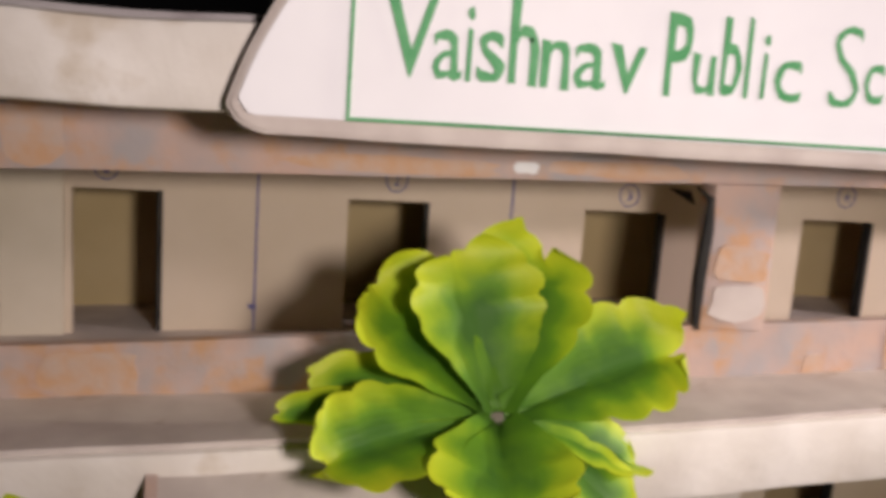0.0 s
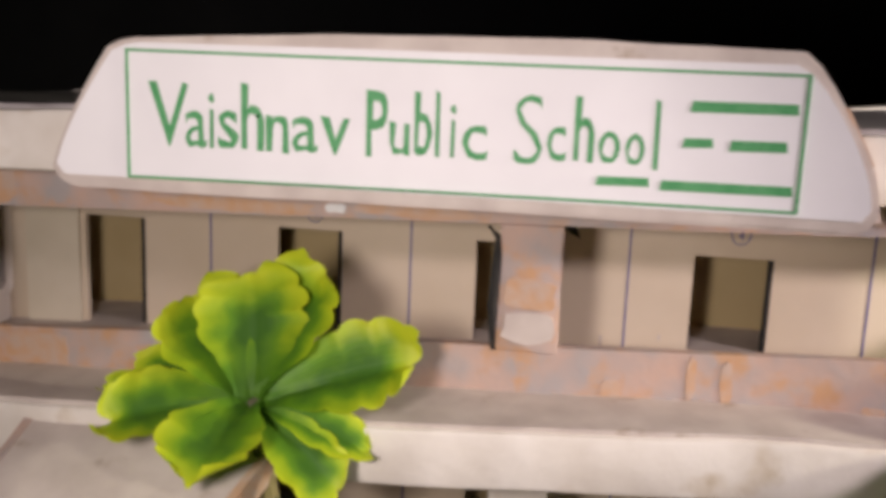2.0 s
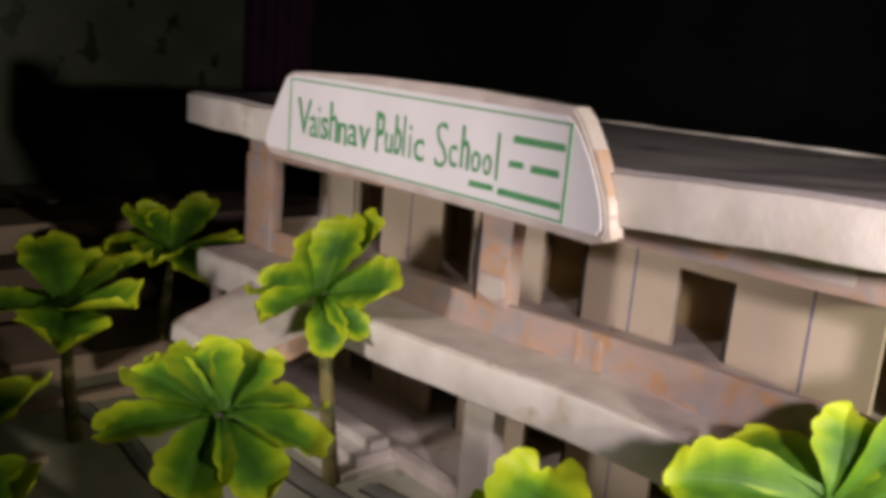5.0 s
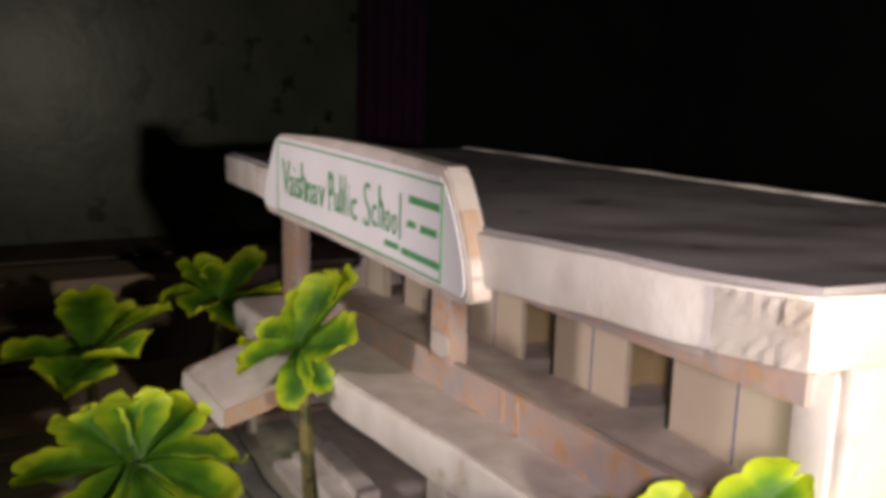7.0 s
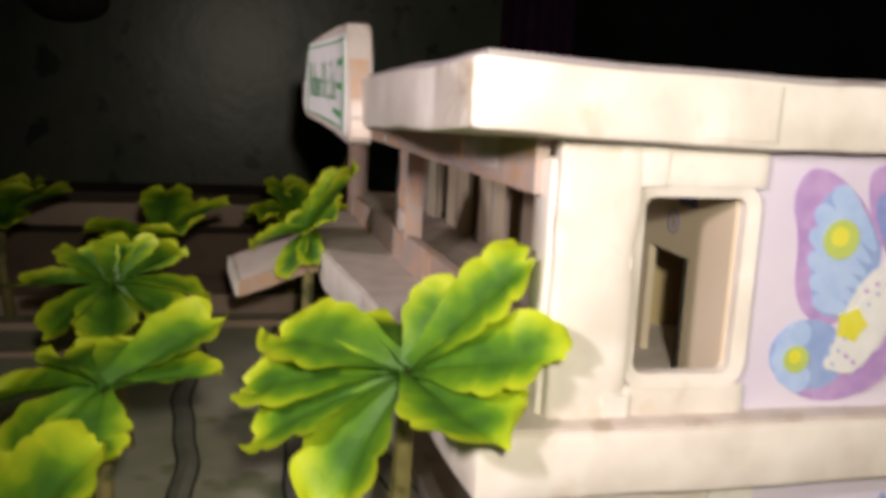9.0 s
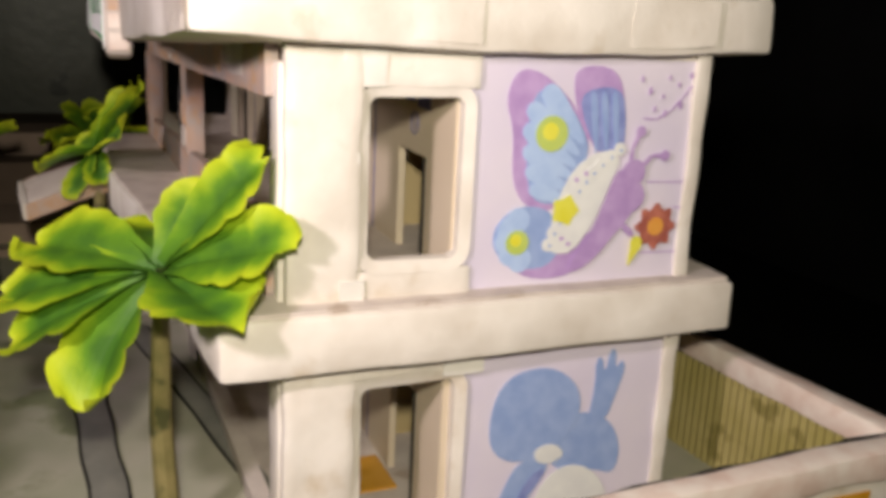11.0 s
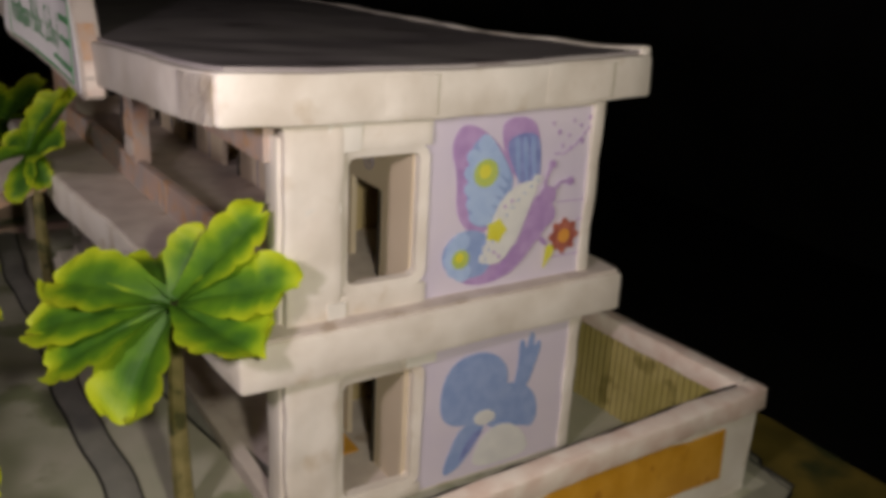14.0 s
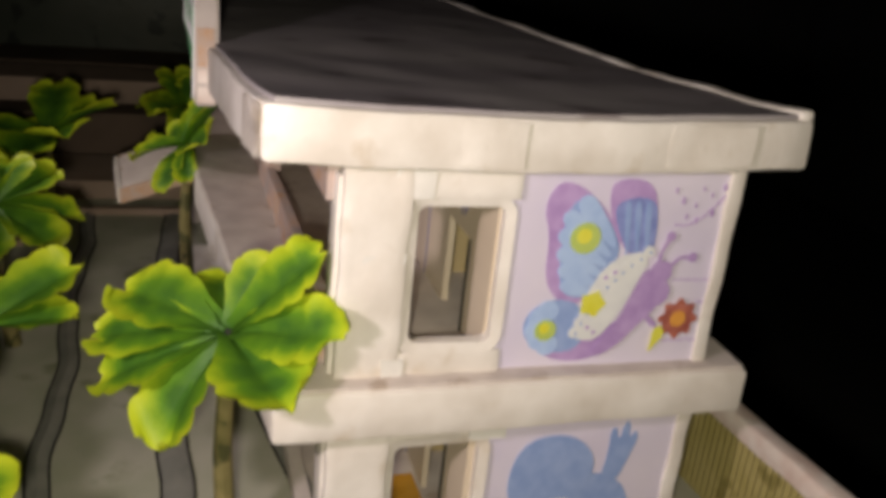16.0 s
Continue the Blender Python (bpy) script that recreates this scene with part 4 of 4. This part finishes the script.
# ---- bench boards along the left of the site ----
for x0, x1, z0, z1, m in ((-0.072, -0.060, 0.0, 0.006, WOODPINK),):
    tagged(part("edging_strip", box(x0, x1, -0.6, -0.16, z0, z1, bevel=0.001), m), "pale pink wooden edging strip lying on the ground", "edging")
for x0, x1, z0, z1, m in ((-0.165, -0.155, 0.0, 0.008, WOODPINK), (-0.330, -0.215, 0.0, 0.022, WOODPINK), (-0.46, -0.40, 0.0, 0.06, WOOD), (-0.60, -0.50, 0.0, 0.085, WOODPINK), (-0.815, -0.68, -0.02, 0.075, WOOD)):
    tagged(part("plank", crumple(box(x0, x1, -1.2, 0.4, z0, z1), 0.001, 8, 0.1), m), "rough dull plank lying beside the model", "plank", "planks")


# ---- plants ----
def leaf_mesh(length, width, bend, curl, seed):
    """An oblong leaf along +x: a broad foot, almost even sides, a blunt end; the outer rim scalloped into small uneven lobes, a channel along the midrib."""
    rnd = random.Random(seed)
    nu, nv = 26, 18
    bm = bmesh.new()
    lay = bm.loops.layers.uv.new("UVMap")
    ph, ph2, ph3 = rnd.uniform(0, 6), rnd.uniform(0, 6), rnd.uniform(0, 6)
    lobes = (rnd.uniform(3.2, 4.6), rnd.uniform(3.2, 4.6))
    sway, skew = rnd.uniform(-0.06, 0.06), rnd.uniform(-0.10, 0.10)
    cut, notch = rnd.uniform(-0.5, 0.5), rnd.choice((0.0, 0.05, 0.09))
    blunt = rnd.uniform(2.8, 4.0)
    vs, uvs = [], {}
    for i in range(nu + 1):
        q = 0.03 + 0.955 * (1 - (1 - i / nu) ** 1.5)
        k = min(1.0, q / 0.62)
        body = 0.27 + 0.73 * k * k * (3 - 2 * k)
        end = (1 - max(0.0, (q - 0.60) / 0.40) ** blunt) ** 0.5
        row = []
        for j in range(nv + 1):
            s = j / nv * 2 - 1
            side = 0 if s < 0 else 1
            lob = abs(math.sin(lobes[side] * math.pi * q ** 1.4 + (ph if side else ph3))) ** 0.55 - 0.65
            h = 0.5 * width * body * end * (1 + 0.19 * lob * min(1.0, q * 1.6) + skew * (1 if side else -1) * q)
            tip = q ** 7 * (0.05 * abs(math.sin(s * 3.4 + ph2)) ** 0.6 - 0.02 - notch * math.exp(-((s - cut) / 0.16) ** 2) + skew * 0.8 * s)
            x, y = length * (q + tip), s * h + sway * length * q * q
            z = -bend * length * q ** 2.2 + curl * width * abs(s) ** 1.6 * (0.35 + 0.4 * q)
            z += 0.016 * length * q * math.sin(s * 3.0 + ph) + 0.020 * length * math.sin(q * 5.0 + ph2) * q * s
            z += 0.030 * width * q * abs(s) ** 3 * math.sin(q * 17 + (ph if side else ph3))
            z -= 0.045 * width * math.exp(-(s / 0.16) ** 2) * (1 - 0.5 * q)
            v = bm.verts.new((x * (1 - 0.25 * bend * q * q), y, z))
            row.append(v)
            rim = min((1 - abs(s)) * h, (1 - q) * length * 0.9)
            out = max(0.0, 1 - rim / (0.42 * width)) ** 1.25
            g = min(1.0, max(0.0, (q - 0.12) / 0.62))
            uvs[v] = (out * (0.14 + 0.56 * g) + 0.12 * q, (s + 1) / 2)
        vs.append(row)
    for i in range(nu):
        for j in range(nv):
            f = bm.faces.new((vs[i][j], vs[i + 1][j], vs[i + 1][j + 1], vs[i][j + 1]))
            for lp in f.loops:
                lp[lay].uv = uvs[lp.vert]
    return bm


def plant(at, foot, leaves, size, seed, label):
    """leaves: degrees round, degrees up, length, width, bend."""
    p = empty("artificial_plant", label, "plant", "plastic plants", at=(foot[0], foot[1], 0.0))
    a, f = Vector(at), Vector((foot[0], foot[1], 0.0))
    mid = (a + f) / 2 + Vector((0.004, -0.003, 0))
    part("stem", tube([f, f.lerp(mid, 0.5), mid, mid.lerp(a, 0.6), a - Vector((0, 0, 0.003))], [0.0066, 0.0060, 0.0054, 0.0044, 0.0026]), STEM, p, "brownish plastic stem", smooth=True)
    for k, (az, up, ln, wd, bend, *turn) in enumerate(leaves):
        if seed not in (1, 3, 5, 8):
            rj = random.Random(seed * 7 + k)
            az, up, ln, wd, bend = az + rj.uniform(-12, 12), up + (9 if k % 2 else -9) + rj.uniform(-4, 4), ln * rj.uniform(0.85, 1.1), wd * rj.uniform(0.85, 1.15), bend * rj.uniform(0.3, 0.9)
        bm = leaf_mesh(ln * size, wd * size, bend, 0.24, seed * 31 + k)
        m = Matrix.Translation(a) @ pose(0, 0, 0, 0, 0, az) @ pose(0, 0, 0, 0, -up, 0) @ pose(0.0004, 0, 0, turn[0] if turn else random.Random(seed + k).uniform(-12, 12), 0, 0)
        bmesh.ops.transform(bm, matrix=m, verts=bm.verts)
        part("leaf", bm, LEAF, p, smooth=True)
    return p


YG = "plastic plant with broad lime-edged green leaves on a brown stem"
# the plant before the sign: leaves fan upwards behind, spread low in front
plant((0.057, 0.002, 0.146), (0.078, 0.004), [(150, 40, 0.066, 0.050, 0.08, -30), (112, 62, 0.062, 0.050, 0.06, -8), (52, 56, 0.070, 0.046, 0.07, 15), (8, 20, 0.078, 0.044, 0.08, 44),
      (178, 10, 0.078, 0.018, 0.2, -30), (172, 14, 0.066, 0.030, 0.2, -35), (-158, 3, 0.070, 0.040, 0.20, -25), (-100, -4, 0.054, 0.046, 0.3, 0), (-30, -20, 0.060, 0.030, 0.25, 22), (-8, -6, 0.060, 0.024, 0.28, 32)], 1.0, 1, YG)
SPREAD = [(0, 26, 0.080, 0.056, 0.35), (50, 34, 0.078, 0.058, 0.3), (100, 38, 0.074, 0.056, 0.3), (150, 28, 0.080, 0.054, 0.35), (205, 16, 0.080, 0.056, 0.45), (255, 8, 0.076, 0.058, 0.55), (305, 12, 0.078, 0.056, 0.5)]
# the plant between the strips: low leaves spread towards the front, the rear ones stand up
plant((0.175, -0.143, 0.126), (0.160, -0.138), [(92, 2, 0.072, 0.046, 0.20, 0), (52, -8, 0.070, 0.046, 0.25, 8), (2, -18, 0.066, 0.044, 0.25, 0), (-48, -14, 0.068, 0.046, 0.25, 0), (-98, 6, 0.074, 0.042, 0.15, -8),
      (125, 26, 0.066, 0.046, 0.15, 10), (172, 34, 0.062, 0.048, 0.15, 0), (-145, 24, 0.066, 0.046, 0.15, -10)], 0.92, 3, YG)
plant((-0.097, -0.134, 0.106), (-0.09, -0.13), [(a + 25, u + 6, l, w, b) for a, u, l, w, b in SPREAD], 1.0, 2, YG)
plant((-0.218, 0.010, 0.112), (-0.225, 0.0), [(a + 60, u + 8, l, w, b) for a, u, l, w, b in SPREAD], 0.9, 4, YG)
plant((0.445, 0.017, 0.150), (0.441, 0.018), [(50, 50, 0.082, 0.031, 0.08, 62), (38, 22, 0.082, 0.038, 0.10, 50), (16, -2, 0.078, 0.050, 0.06, 14), (-62, -42, 0.074, 0.052, 0.2, 0), (-100, -20, 0.084, 0.046, 0.2, -20),
      (-116, -6, 0.092, 0.038, 0.2, -30), (-128, 12, 0.080, 0.044, 0.2, -30), (100, 66, 0.046, 0.034, 0.2, 20), (176, 24, 0.060, 0.044, 0.3, 0)], 1.0, 5, YG)
plant((-0.224, -0.309, 0.108), (-0.21, -0.30), [(a + 10, u, l, w, b) for a, u, l, w, b in SPREAD], 1.0, 6, YG)
plant((0.150, -0.290, 0.112), (0.14, -0.28), [(a + 40, u, l, w, b) for a, u, l, w, b in SPREAD], 1.0, 7, YG)
plant((0.375, -0.122, 0.121), (0.376, -0.118), [(113, 30, 0.070, 0.044, 0.10, 10), (88, 14, 0.058, 0.040, 0.15, 0), (160, 22, 0.052, 0.040, 0.2, 0), (-152, 12, 0.062, 0.044, 0.2, 0), (-112, 0, 0.070, 0.046, 0.25, 0), (-62, -20, 0.060, 0.044, 0.25, 0), (-10, -26, 0.046, 0.040, 0.2, 0)], 1.0, 8, YG)
plant((0.465, -0.160, 0.075), (0.46, -0.16), [(a + 70, u, l, w, b) for a, u, l, w, b in SPREAD], 0.95, 9, YG)
